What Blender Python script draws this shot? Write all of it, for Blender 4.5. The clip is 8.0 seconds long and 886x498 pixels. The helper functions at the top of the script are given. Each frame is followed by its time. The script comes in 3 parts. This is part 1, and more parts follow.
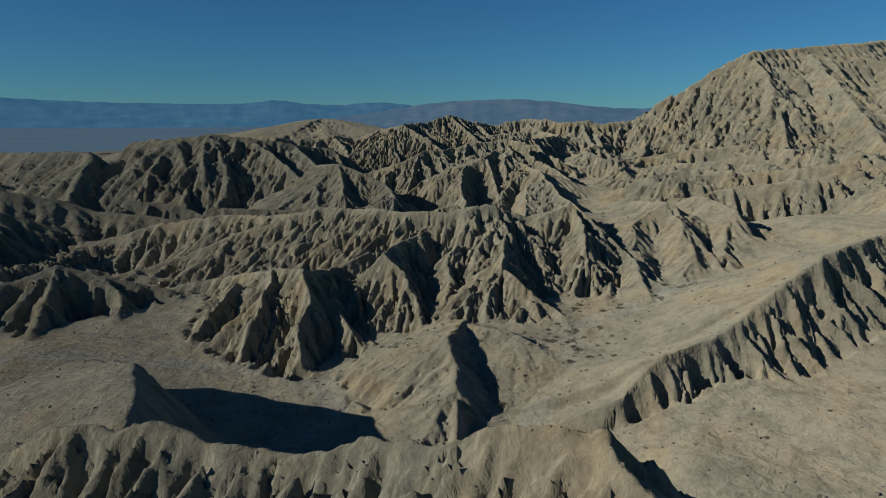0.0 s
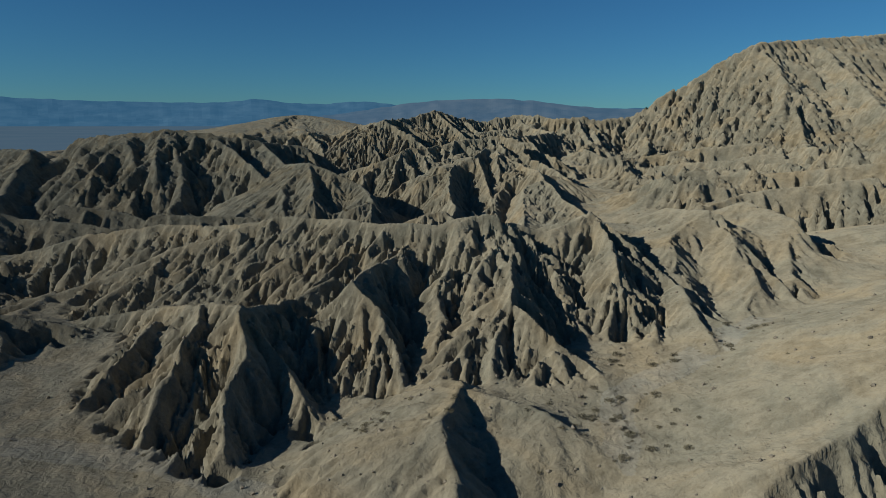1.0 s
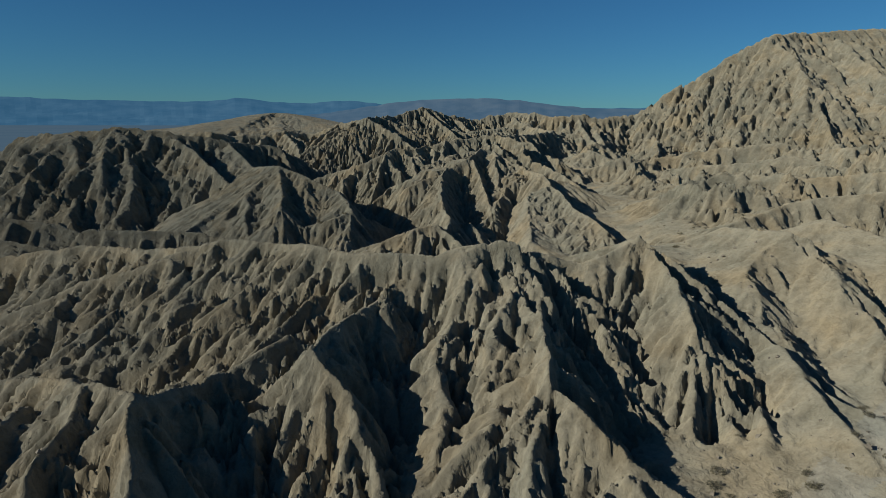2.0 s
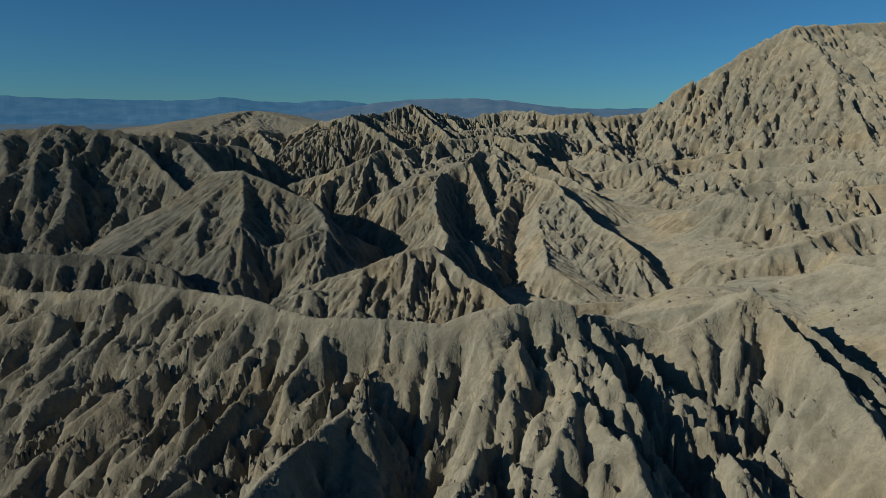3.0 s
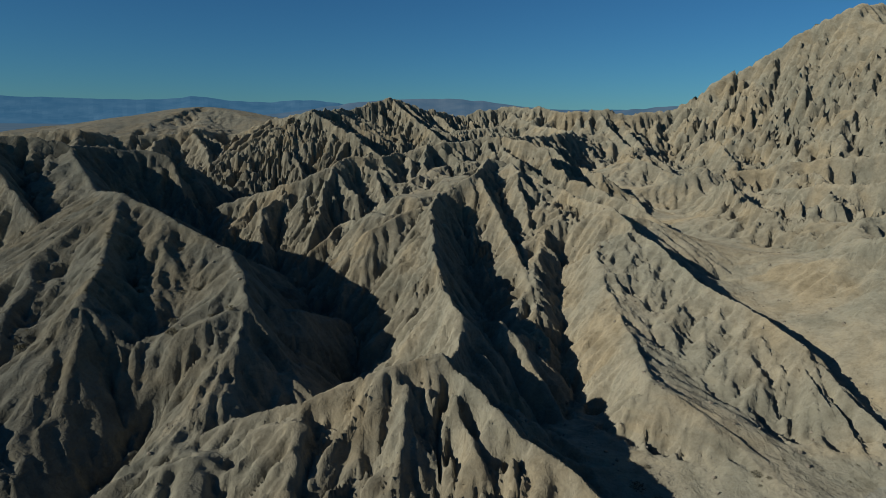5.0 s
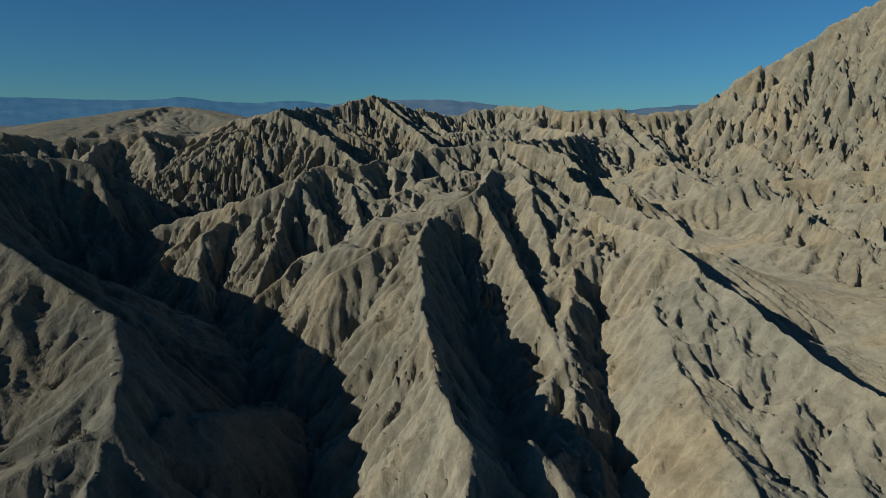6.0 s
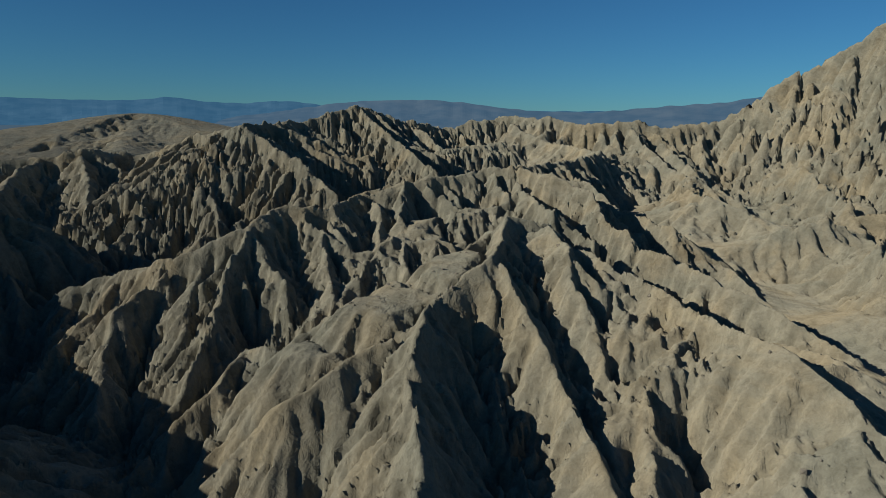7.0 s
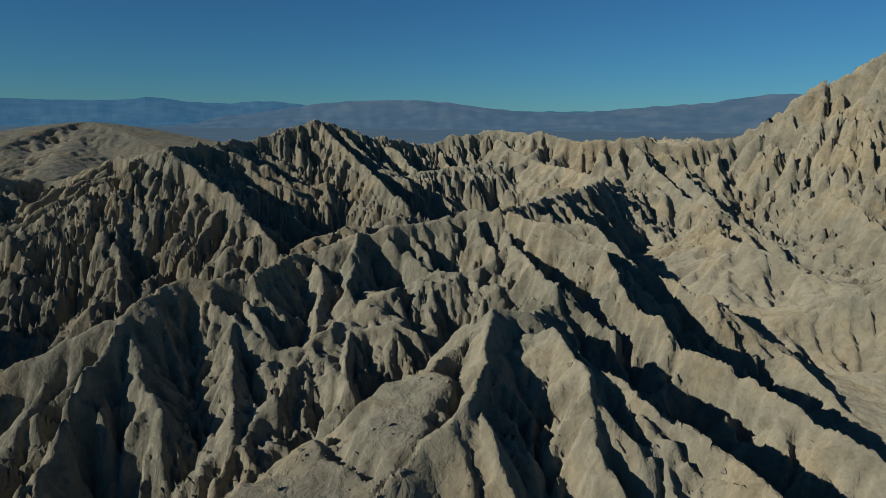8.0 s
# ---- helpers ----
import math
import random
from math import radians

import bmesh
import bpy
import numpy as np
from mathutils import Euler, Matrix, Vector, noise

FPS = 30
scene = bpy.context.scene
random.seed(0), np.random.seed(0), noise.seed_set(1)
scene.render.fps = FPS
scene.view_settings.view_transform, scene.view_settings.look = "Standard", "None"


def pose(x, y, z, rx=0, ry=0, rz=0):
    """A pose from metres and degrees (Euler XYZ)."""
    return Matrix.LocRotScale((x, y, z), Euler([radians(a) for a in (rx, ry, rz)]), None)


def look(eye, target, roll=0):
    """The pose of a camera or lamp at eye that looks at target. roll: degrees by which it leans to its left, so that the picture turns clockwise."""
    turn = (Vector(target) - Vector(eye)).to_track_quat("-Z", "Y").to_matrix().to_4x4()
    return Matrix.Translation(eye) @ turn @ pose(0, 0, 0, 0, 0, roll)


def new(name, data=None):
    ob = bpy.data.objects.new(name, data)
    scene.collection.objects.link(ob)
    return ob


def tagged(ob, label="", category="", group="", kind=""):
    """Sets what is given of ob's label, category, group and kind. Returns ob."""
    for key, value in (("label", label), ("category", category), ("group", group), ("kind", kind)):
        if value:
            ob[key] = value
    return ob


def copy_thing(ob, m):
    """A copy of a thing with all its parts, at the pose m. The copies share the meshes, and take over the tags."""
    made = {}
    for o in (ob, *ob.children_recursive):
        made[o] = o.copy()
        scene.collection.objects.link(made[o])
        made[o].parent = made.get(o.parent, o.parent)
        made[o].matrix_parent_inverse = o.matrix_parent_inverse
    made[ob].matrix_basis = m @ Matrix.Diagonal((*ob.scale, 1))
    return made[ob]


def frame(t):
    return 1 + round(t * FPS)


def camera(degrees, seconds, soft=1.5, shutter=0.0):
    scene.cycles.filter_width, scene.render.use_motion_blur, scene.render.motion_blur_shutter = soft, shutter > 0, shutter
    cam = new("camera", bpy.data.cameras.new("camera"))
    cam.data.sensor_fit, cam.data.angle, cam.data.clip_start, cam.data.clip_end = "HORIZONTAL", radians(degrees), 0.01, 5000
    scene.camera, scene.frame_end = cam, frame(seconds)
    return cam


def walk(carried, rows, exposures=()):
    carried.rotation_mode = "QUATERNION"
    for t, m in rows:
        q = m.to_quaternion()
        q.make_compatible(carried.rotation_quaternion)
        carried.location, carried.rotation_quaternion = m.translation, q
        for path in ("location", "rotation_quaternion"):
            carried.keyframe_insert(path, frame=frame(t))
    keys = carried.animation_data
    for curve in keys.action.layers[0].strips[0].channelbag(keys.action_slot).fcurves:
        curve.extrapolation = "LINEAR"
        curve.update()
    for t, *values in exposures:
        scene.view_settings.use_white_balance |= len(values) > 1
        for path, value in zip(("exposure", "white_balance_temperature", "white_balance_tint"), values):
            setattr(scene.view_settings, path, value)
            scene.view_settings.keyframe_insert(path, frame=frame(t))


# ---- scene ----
cam = camera(71.1, 8.0, soft=0.9)
METRES, EYE, TILT, LEAN, TURN = 150.0, 45.0, -11.5, 0.0, 0.0
ROWS = [
    (0.0, 0.0, 0.0, 0.0, 0.0, 0.0, -0.0),
    (0.5, -0.0012, 0.0638, 0.0053, -0.82, -0.03, 0.08),
    (1.0, -0.0028, 0.126, 0.0166, -1.51, -0.03, 0.16),
    (1.5, -0.0046, 0.1876, 0.0275, -2.15, -0.05, 0.25),
    (3.0, -0.0084, 0.3707, 0.0596, -3.99, -0.07, 0.41),
    (3.5, -0.0089, 0.4335, 0.0711, -4.52, -0.04, 0.45),
    (4.0, -0.0096, 0.4956, 0.0819, -5.06, -0.03, 0.5),
    (4.5, -0.0102, 0.5568, 0.093, -5.61, -0.05, 0.54),
    (6.0, 0.0042, 0.7416, 0.131, -7.08, 0.04, 0.85),
    (6.5, 0.009, 0.8019, 0.1507, -7.5, 0.02, 0.9),
    (7.0, 0.0137, 0.8598, 0.1733, -8.02, 0.03, 1.0),
    (7.5, 0.0259, 0.9127, 0.194, -8.73, 0.02, 1.19),
    (8.0, 0.042, 0.9686, 0.2148, -9.24, 0.0, 1.25),
]
walk(cam, [(t, pose(0, 0, EYE, TILT, LEAN, TURN) @ pose(METRES * x, METRES * y, METRES * z, 90 + pitch, roll, yaw)) for t, x, y, z, yaw, pitch, roll in ROWS])

# ---- world, sun, exposure ----
SUN_UP, SUN_GOES = 23.5, 23.0          # degrees: height of the sun; way of its light from +x towards +y
sun_dir = Vector((math.cos(radians(SUN_GOES)) * math.cos(radians(SUN_UP)), math.sin(radians(SUN_GOES)) * math.cos(radians(SUN_UP)), -math.sin(radians(SUN_UP))))
world = bpy.data.worlds.new("sky")
scene.world = world
world.use_nodes = True
wn = world.node_tree
sky = wn.nodes.new("ShaderNodeTexSky")
sky.sky_type = "NISHITA"
sky.sun_disc = False
sky.sun_elevation = radians(SUN_UP)
sky.sun_rotation = math.atan2(-sun_dir.x, -sun_dir.y)
sky.altitude = 600
sky.air_density, sky.dust_density, sky.ozone_density = 1.0, 0.0, 6.0
tint = wn.nodes.new("ShaderNodeMix")
tint.data_type, tint.blend_type = "RGBA", "MULTIPLY"
tint.inputs[0].default_value = 1.0
tint.inputs[7].default_value = (0.42, 0.86, 1.04, 1)
wn.links.new(sky.outputs[0], tint.inputs[6])
wn.links.new(tint.outputs[2], wn.nodes["Background"].inputs[0])
wn.nodes["Background"].inputs[1].default_value = 0.05
sun = new("sun", bpy.data.lights.new("sun", "SUN"))
sun.data.energy, sun.data.angle, sun.data.color = 4.45, radians(0.5), (0.985, 0.965, 0.90)
sun.matrix_world = look((0, 0, 200), Vector((0, 0, 200)) + sun_dir)
scene.view_settings.exposure = 0.0


# ---- materials ----
def nodes_of(mat):
    mat.use_nodes = True
    return mat.node_tree, mat.node_tree.nodes["Principled BSDF"]


def ramp(nt, stops, fac):
    r = nt.nodes.new("ShaderNodeValToRGB")
    while len(r.color_ramp.elements) < len(stops):
        r.color_ramp.elements.new(0.5)
    for e, (pos, col) in zip(r.color_ramp.elements, stops):
        e.position, e.color = pos, (*col, 1)
    nt.links.new(fac, r.inputs[0])
    return r.outputs[0]


def noise_tex(nt, scale, detail=4, rough=0.55, vec=None, warp=0.0):
    n = nt.nodes.new("ShaderNodeTexNoise")
    n.inputs["Scale"].default_value, n.inputs["Detail"].default_value = scale, detail
    n.inputs["Roughness"].default_value, n.inputs["Distortion"].default_value = rough, warp
    if vec is not None:
        nt.links.new(vec, n.inputs["Vector"])
    return n.outputs["Fac"]


def mix(nt, fac, a, b, mode="MIX"):
    m = nt.nodes.new("ShaderNodeMix")
    m.data_type, m.blend_type = "RGBA", mode
    for sock, val in ((m.inputs[0], fac), (m.inputs[6], a), (m.inputs[7], b)):
        if isinstance(val, (int, float)):
            sock.default_value = val
        elif isinstance(val, tuple):
            sock.default_value = (*val, 1)
        else:
            nt.links.new(val, sock)
    return m.outputs[2]


def earth_material(name, tint):
    mat = bpy.data.materials.new(name)
    nt, bsdf = nodes_of(mat)
    geo = nt.nodes.new("ShaderNodeNewGeometry")
    pos = geo.outputs["Position"]
    broad = noise_tex(nt, 0.035, 3, 0.5, pos)
    patch = noise_tex(nt, 0.5, 5, 0.6, pos, 0.4)
    grain = noise_tex(nt, 6.0, 6, 0.7, pos)
    c1 = ramp(nt, [(0.3, (0.229, 0.207, 0.147)), (0.7, (0.29, 0.26, 0.184))], broad)
    c2 = ramp(nt, [(0.3, (0.72, 0.71, 0.69)), (0.55, (1, 1, 1)), (0.8, (1.08, 1.06, 1.0))], patch)
    c3 = ramp(nt, [(0.3, (0.88, 0.87, 0.86)), (0.6, (1.03, 1.03, 1.03))], grain)
    col = mix(nt, 1.0, c1, c2, "MULTIPLY")
    col = mix(nt, 0.8, col, c3, "MULTIPLY")
    clods = noise_tex(nt, 2.0, 6, 0.66, pos, 0.7)
    c5 = ramp(nt, [(0.34, (0.82, 0.81, 0.80)), (0.5, (0.99, 0.99, 0.99)), (0.7, (1.05, 1.045, 1.03))], clods)
    col = mix(nt, 1.0, col, c5, "MULTIPLY")
    band = noise_tex(nt, 0.11, 4, 0.6, pos, 0.8)
    c4 = ramp(nt, [(0.36, (0.86, 0.90, 0.93)), (0.5, (1, 1, 1)), (0.66, (1.1, 1.02, 0.92))], band)
    col = mix(nt, 1.0, col, c4, "MULTIPLY")
    col = mix(nt, 1.0, col, tint, "MULTIPLY")
    nt.links.new(col, bsdf.inputs["Base Color"])
    bsdf.inputs["Roughness"].default_value = 0.95
    bsdf.inputs["Specular IOR Level"].default_value = 0.1
    bsdf.inputs["Diffuse Roughness"].default_value = 1.0
    b1 = nt.nodes.new("ShaderNodeBump")
    b1.inputs["Strength"].default_value, b1.inputs["Distance"].default_value = 0.5, 0.15
    tall = nt.nodes.new("ShaderNodeVectorMath")
    tall.operation = "MULTIPLY"
    tall.inputs[1].default_value = (1.0, 1.0, 0.5)
    nt.links.new(pos, tall.inputs[0])
    nt.links.new(noise_tex(nt, 3.2, 6, 0.6, tall.outputs[0], 0.4), b1.inputs["Height"])
    b2 = nt.nodes.new("ShaderNodeBump")
    b2.inputs["Strength"].default_value, b2.inputs["Distance"].default_value = 0.75, 0.35
    nt.links.new(noise_tex(nt, 1.2, 5, 0.62, pos, 0.5), b2.inputs["Height"])
    nt.links.new(b1.outputs[0], b2.inputs["Normal"])
    nt.links.new(b2.outputs[0], bsdf.inputs["Normal"])
    return mat


EARTH = earth_material("dry_clay_earth", (1.0, 1.0, 1.0))
GREY_EARTH = earth_material("grey_gravelly_earth", (0.76, 0.79, 0.82))
SAND = earth_material("pale_wash_sand", (1.02, 1.06, 1.15))


# Distance haze is painted in: cool base colours plus an even bluish glow.
def hazed_far_material(name, low, high, haze_glow):
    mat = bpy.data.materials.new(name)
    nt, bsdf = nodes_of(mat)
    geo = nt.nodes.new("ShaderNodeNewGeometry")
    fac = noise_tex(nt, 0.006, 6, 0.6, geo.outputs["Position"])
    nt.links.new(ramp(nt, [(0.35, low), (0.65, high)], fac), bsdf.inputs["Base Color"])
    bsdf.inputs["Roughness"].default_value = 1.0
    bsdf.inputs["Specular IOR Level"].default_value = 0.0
    bsdf.inputs["Emission Color"].default_value = (*haze_glow, 1)
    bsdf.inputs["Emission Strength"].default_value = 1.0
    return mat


# haze colours of the two ranges and the plain; the last triple glows
FAR_BLUE = hazed_far_material("far_rock_blue_haze", (0.02, 0.04, 0.06), (0.05, 0.08, 0.10), (0.022, 0.08, 0.15))
FAR_MAUVE = hazed_far_material("far_rock_mauve_haze", (0.03, 0.04, 0.05), (0.07, 0.075, 0.075), (0.034, 0.08, 0.135))
FAR_PLAIN = hazed_far_material("far_plain_haze", (0.035, 0.04, 0.045), (0.06, 0.06, 0.06), (0.035, 0.076, 0.118))

# ---- the lie of the land ----
FINE = 0.155
# crest lines: name, points x y z, slope to the left of the way, slope to the right, gullying 0 to 1, edge radius, width of a shelf
GREY = ("smooth_hill", "domed_hill", "west_bluff", "west_knoll", "far_west_ridge", "west_hill")
LABELS = {
    "front_ridge": "jagged tan clay ridge with crumbling gullied flank", "hogback": "smooth tan hogback with a sharp shaded edge",
    "knoll": "low rounded sandy knoll beside the wash", "mesa_edge": "fluted clay scarp below a smooth sandy slope",
    "long_ridge": "long tan clay ridge with fluted buttresses", "east_spur": "steep clay spurs with dark shaded flanks",
    "west_ridge": "low gullied clay ridge in half shade", "west_knoll": "grey gullied clay knoll beside the wash",
    "bluff": "low fluted clay bluff along a bench", "pyramid_hill": "pyramid-shaped fluted clay hill above the wash",
    "west_bluff": "grey fluted clay bluff in half shade", "smooth_hill": "smooth grey-brown hill with a sharp crest",
    "domed_hill": "broad domed grey hill with many gullies", "central_ridge": "high tan clay ridge with knife-edged spurs",
    "inner_ridge": "tan clay ridge carved into deep flutes", "back_ridge": "far tan clay ridge along the skyline",
    "mountain": "tall tan mountain flank with fine flutes", "foothill": "craggy tan foothill below the mountain",
    "east_bench": "pale gullied bench below the mountain", "sandy_hill": "smooth pale sandy hill far away",
    "far_west_ridge": "far grey clay ridge in half shade", "west_hill": "dark grey clay hill, its unseen crests added to cast shade",
}
RIDGES = []


def crest(name, line, k_left, k_right, gully, radius, *shelf):
    RIDGES.append((name, line, k_left, k_right, gully, radius, *shelf))


crest("front_ridge", [(-40, 30, 26), (-28, 28, 29), (-20.3, 26, 30.5), (-17.1, 25, 32.1), (-12, 23.7, 32.9), (-9.3, 22.5, 32.5), (-5.7, 21.8, 32.7), (-2.2, 20.9, 33.8), (0.1, 19.5, 34.4), (1.8, 19, 35.3), (4.9, 17.6, 36.3), (5.0, 15.5, 36.4), (6.1, 13.5, 36.0), (8, 5, 35)], 0.95, 0.6, 0.85, 0.4)
crest("hogback", [(-17, 29, 29.3), (-18, 33, 29.3), (-20.2, 39, 29.4), (-29.5, 48, 25)], 0.28, 1.5, (0.05, 0.3), 0.3, 14)
crest("knoll", [(0.5, 41, 22.6), (0.9, 46, 24.2), (0.9, 53.9, 25.7), (2.2, 61.2, 25.2)], 0.32, 0.75, 0.4, 0.3, 9)
crest("knoll", [(-6, 57, 22.6), (2.2, 61.2, 25.0), (7, 57, 25), (11.5, 52, 23.4)], 0.6, 0.3, 0.3, 0.4, 9)
crest("mesa_edge", [(13.6, 44, 24.5), (17.9, 47, 26.9), (23.6, 49.7, 27.6), (31, 54, 30.8), (37.1, 58, 32.8), (46.4, 64, 33.5), (70, 70, 36)], 0.46, 1.5, (0.0, 0.9), 0.3)
crest("long_ridge", [(-27.4, 100.4, 29.4), (-25.6, 100.3, 30), (-21.9, 99.9, 31.3), (-19.5, 99.2, 32), (-14, 96, 32), (-10.1, 92, 32.6), (-8.4, 90, 32.6), (-5.9, 88, 32.6), (-2.6, 86.7, 32.9), (0.2, 86, 32.8), (2.9, 86.2, 33.4), (5.8, 86.2, 34), (7.6, 86, 33.9), (7.8, 81.5, 31), (7.3, 77, 30), (6.9, 71, 29), (9, 67.5, 27.3), (11.4, 64.6, 25.6), (12.5, 61, 24.4), (12.6, 56, 23)], 0.7, 0.54, 0.9, 0.3)
crest("long_ridge", [(-1, 86, 32.3), (-4.3, 81.5, 30.2), (-7.4, 74.5, 29.5), (-5.6, 72, 28.4), (-3.8, 69.7, 27.3), (-2.6, 65, 24)], 0.9, 0.8, 1.0, 0.2)
crest("long_ridge", [(-15.8, 70.5, 28.6), (-15.9, 69, 28.6), (-14.8, 64, 26.5), (-15.2, 60.5, 25.2), (-14.2, 56.3, 22.8)], 1.2, 0.85, 1.0, 0.2)
crest("long_ridge", [(0.8, 85.5, 31.9), (0.7, 79, 29.3), (0.8, 71, 26)], 0.4, 0.35, 0.75, 0.6, 2.4)
crest("long_ridge", [(4.2, 86, 32.2), (4.2, 79, 29.7), (5, 71, 26.6)], 0.35, 0.35, 0.75, 0.6, 2.4)
crest("long_ridge", [(-15.5, 69.2, 28.2), (-12.2, 66.3, 25.2), (-9.6, 62.5, 23.6), (-6.5, 60, 22.4)], 1.1, 0.9, 0.8, 0.2)
crest("long_ridge", [(-21, 73.5, 27.7), (-20.3, 66, 26.2), (-20.6, 60, 22.4)], 1.0, 0.8, 1.0, 0.2)
crest("long_ridge", [(-38, 86, 22.4), (-30, 82.6, 24.4), (-25.4, 78.9, 26), (-20.6, 74, 27.7), (-16, 70.2, 28.6)], 0.6, 0.8, 1.0, 0.3)
crest("long_ridge", [(-26, 76, 25.6), (-27, 70, 24.4), (-27.5, 63.5, 21.8)], 0.8, 0.8, 1.0, 0.3)
crest("long_ridge", [(-16, 70.2, 28.4), (-13.3, 75.9, 27.4), (-9.5, 79.5, 28.6)], 0.6, 0.7, 1.0, 0.3)
crest("long_ridge", [(-33.9, 99, 27.6), (-34.5, 95, 26.2), (-40, 92, 23)], 0.9, 0.6, 1.0, 0.2)
crest("east_spur", [(8.5, 87.4, 33), (13, 86.6, 31.9), (18.4, 88, 34)], 0.6, 0.7, 0.8, 0.4)
crest("east_spur", [(10, 92, 30.8), (18.5, 88, 34.1), (22.3, 83.5, 31), (24.3, 79, 28.4), (24.7, 71.2, 26.9), (26.4, 69, 26.2)], 1.0, 0.6, (0.8, 0.8), 0.3)
crest("east_spur", [(31.3, 98, 33), (33.4, 88.9, 33.9), (34.6, 80, 28.9), (34.9, 74, 26.7)], 0.85, 0.45, (0.9, 0.3), 0.3)
crest("east_spur", [(18.5, 88, 34), (19.4, 82, 31.8), (17.9, 76, 29.9), (15.6, 71.5, 26.3)], 0.75, 0.85, 1.0, 0.3)
crest("east_spur", [(22, 83.5, 31), (20.6, 76, 28.2), (19, 69, 25.8)], 0.75, 0.75, 1.0, 0.3)
crest("east_spur", [(24.5, 77, 28.2), (23.4, 70.5, 27.1), (22.6, 66, 25.8)], 0.9, 0.5, (0.6, 0.3), 0.5)
crest("east_spur", [(33.4, 88.9, 33.8), (30.6, 82, 30.4), (29.6, 75, 27)], 0.6, 0.7, (0.4, 0.7), 0.4)
crest("east_spur", [(40.5, 97, 34), (42.5, 90, 32.8), (38.5, 82, 29.4), (36.3, 78.5, 28.4), (36.5, 74, 26.4)], 0.7, 0.45, (0.9, 0.2), 0.5)
crest("west_ridge", [(-21.4, 101, 31.1), (-29.6, 105, 29.6), (-40, 113, 28.6), (-54.6, 117, 26.3), (-69, 120, 22)], 0.7, 0.85, 1.0, 0.3)
crest("west_ridge", [(-24.7, 98, 30.3), (-33.9, 99, 27.5), (-42.4, 98, 24), (-48.6, 97, 22.1), (-53.8, 95, 20.8)], 0.6, 0.6, 0.9, 0.3)
crest("west_knoll", [(-72, 76, 24), (-57.5, 78, 24.7), (-51.1, 80, 26.7), (-45.4, 80, 25), (-37, 81, 23)], 0.5, 0.6, 1.0, 0.3)
crest("west_knoll", [(-51.1, 80, 26.7), (-48.5, 73, 23.8), (-46, 66, 21)], 0.9, 0.8, 1.0, 0.3)
crest("west_knoll", [(-58, 78, 25), (-56, 70, 22.4), (-55, 65, 20.5)], 0.9, 0.8, 1.0, 0.3)
crest("west_knoll", [(-66, 77, 25), (-65, 70, 22), (-64, 64, 20.5)], 0.9, 0.8, 1.0, 0.3)
crest("west_knoll", [(-45.4, 80, 25), (-41, 75, 22.8), (-39, 71, 21)], 0.8, 0.7, 1.0, 0.3)
# this crest and the next lie left of the view, added to cast shade
crest("west_hill", [(-130, 94, 37), (-95, 100, 34), (-80, 104, 29), (-72, 106, 23)], 0.7, 0.7, 1.0, 0.4)
crest("west_hill", [(-95, 46, 33), (-75, 48, 31), (-56, 52, 27.5), (-48, 54, 23)], 0.7, 0.7, 0.8, 0.4)
crest("west_hill", [(-100, 136, 31), (-84, 138, 28), (-70, 138, 23)], 0.8, 0.7, 1.0, 0.4)
crest("west_hill", [(-76, 148, 27), (-62, 147, 25.5), (-52, 144, 22)], 0.8, 0.8, 1.0, 0.4)
crest("west_hill", [(-77, 138, 25.6), (-64.5, 136, 25), (-54, 134, 23)], 0.8, 0.8, 1.0, 0.4)
crest("bluff", [(4, 102, 26.5), (7.2, 103, 27.6), (10.7, 102.5, 28.3), (13.2, 103, 28.6), (18.9, 103, 28.9), (23.8, 103, 29.1), (34, 104, 30), (50, 108, 31)], 0.35, 1.1, (0.05, 0.9), 0.3, 9)
crest("pyramid_hill", [(-18.8, 129, 19.6), (-14.2, 130, 22.4), (-10.2, 130.6, 24.1), (-5.5, 129.5, 25.8), (-1.8, 129.3, 27.4), (1.4, 130, 28), (2.7, 130.2, 28.1), (6.6, 124.5, 26), (10, 119.6, 24), (12.6, 112, 22.4)], 0.95, 0.62, 0.72, 0.3)
crest("pyramid_hill", [(0.6, 128.8, 27.3), (0, 124, 25), (-0.6, 118.5, 21.2)], 1.0, 0.4, 0.9, 0.3, 2.4)
crest("pyramid_hill", [(3.2, 129, 27.6), (4.2, 123.5, 25), (5.2, 117, 21.2)], 0.45, 0.9, 0.9, 0.3, 2.2)
crest("pyramid_hill", [(-6, 127.4, 25.2), (-6.4, 122, 22.7), (-7, 118, 20.4)], 0.3, 0.3, 0.7, 0.3, 3.0)
crest("pyramid_hill", [(-11.5, 127.3, 23.4), (-12, 122, 21.2), (-12.4, 119, 19.8)], 0.3, 0.3, 0.7, 0.3, 2.5)
crest("west_bluff", [(-50, 131, 27.5), (-35.4, 131, 27), (-32.3, 130.4, 26.9), (-27.5, 129, 25.6), (-24.5, 127, 21)], 0.7, 0.9, 1.0, 0.3)
crest("smooth_hill", [(-44.6, 188.8, 38.5), (-35, 174, 33.6), (-26.6, 159.5, 34.9), (-20, 154, 33), (-14.1, 150.2, 31), (-12, 145.5, 29.8), (-10.7, 141, 28.7)], 1.2, 0.5, (0.5, 0.35), 0.4)
crest("smooth_hill", [(-10.7, 141, 28.7), (-13, 139.4, 28), (-15, 138.2, 27.6), (-16.7, 135.7, 26.7), (-20.7, 134.3, 24.5), (-23.9, 133.6, 23.6), (-24.8, 130.5, 20)], 1.35, 0.4, (0.95, 0.4), 0.3)
crest("smooth_hill", [(-26.6, 159.5, 34.9), (-31, 150, 30.4), (-28.7, 141, 27.4), (-26.7, 136, 25.3), (-26, 131.5, 20.6)], 0.65, 0.7, 0.5, 0.4)
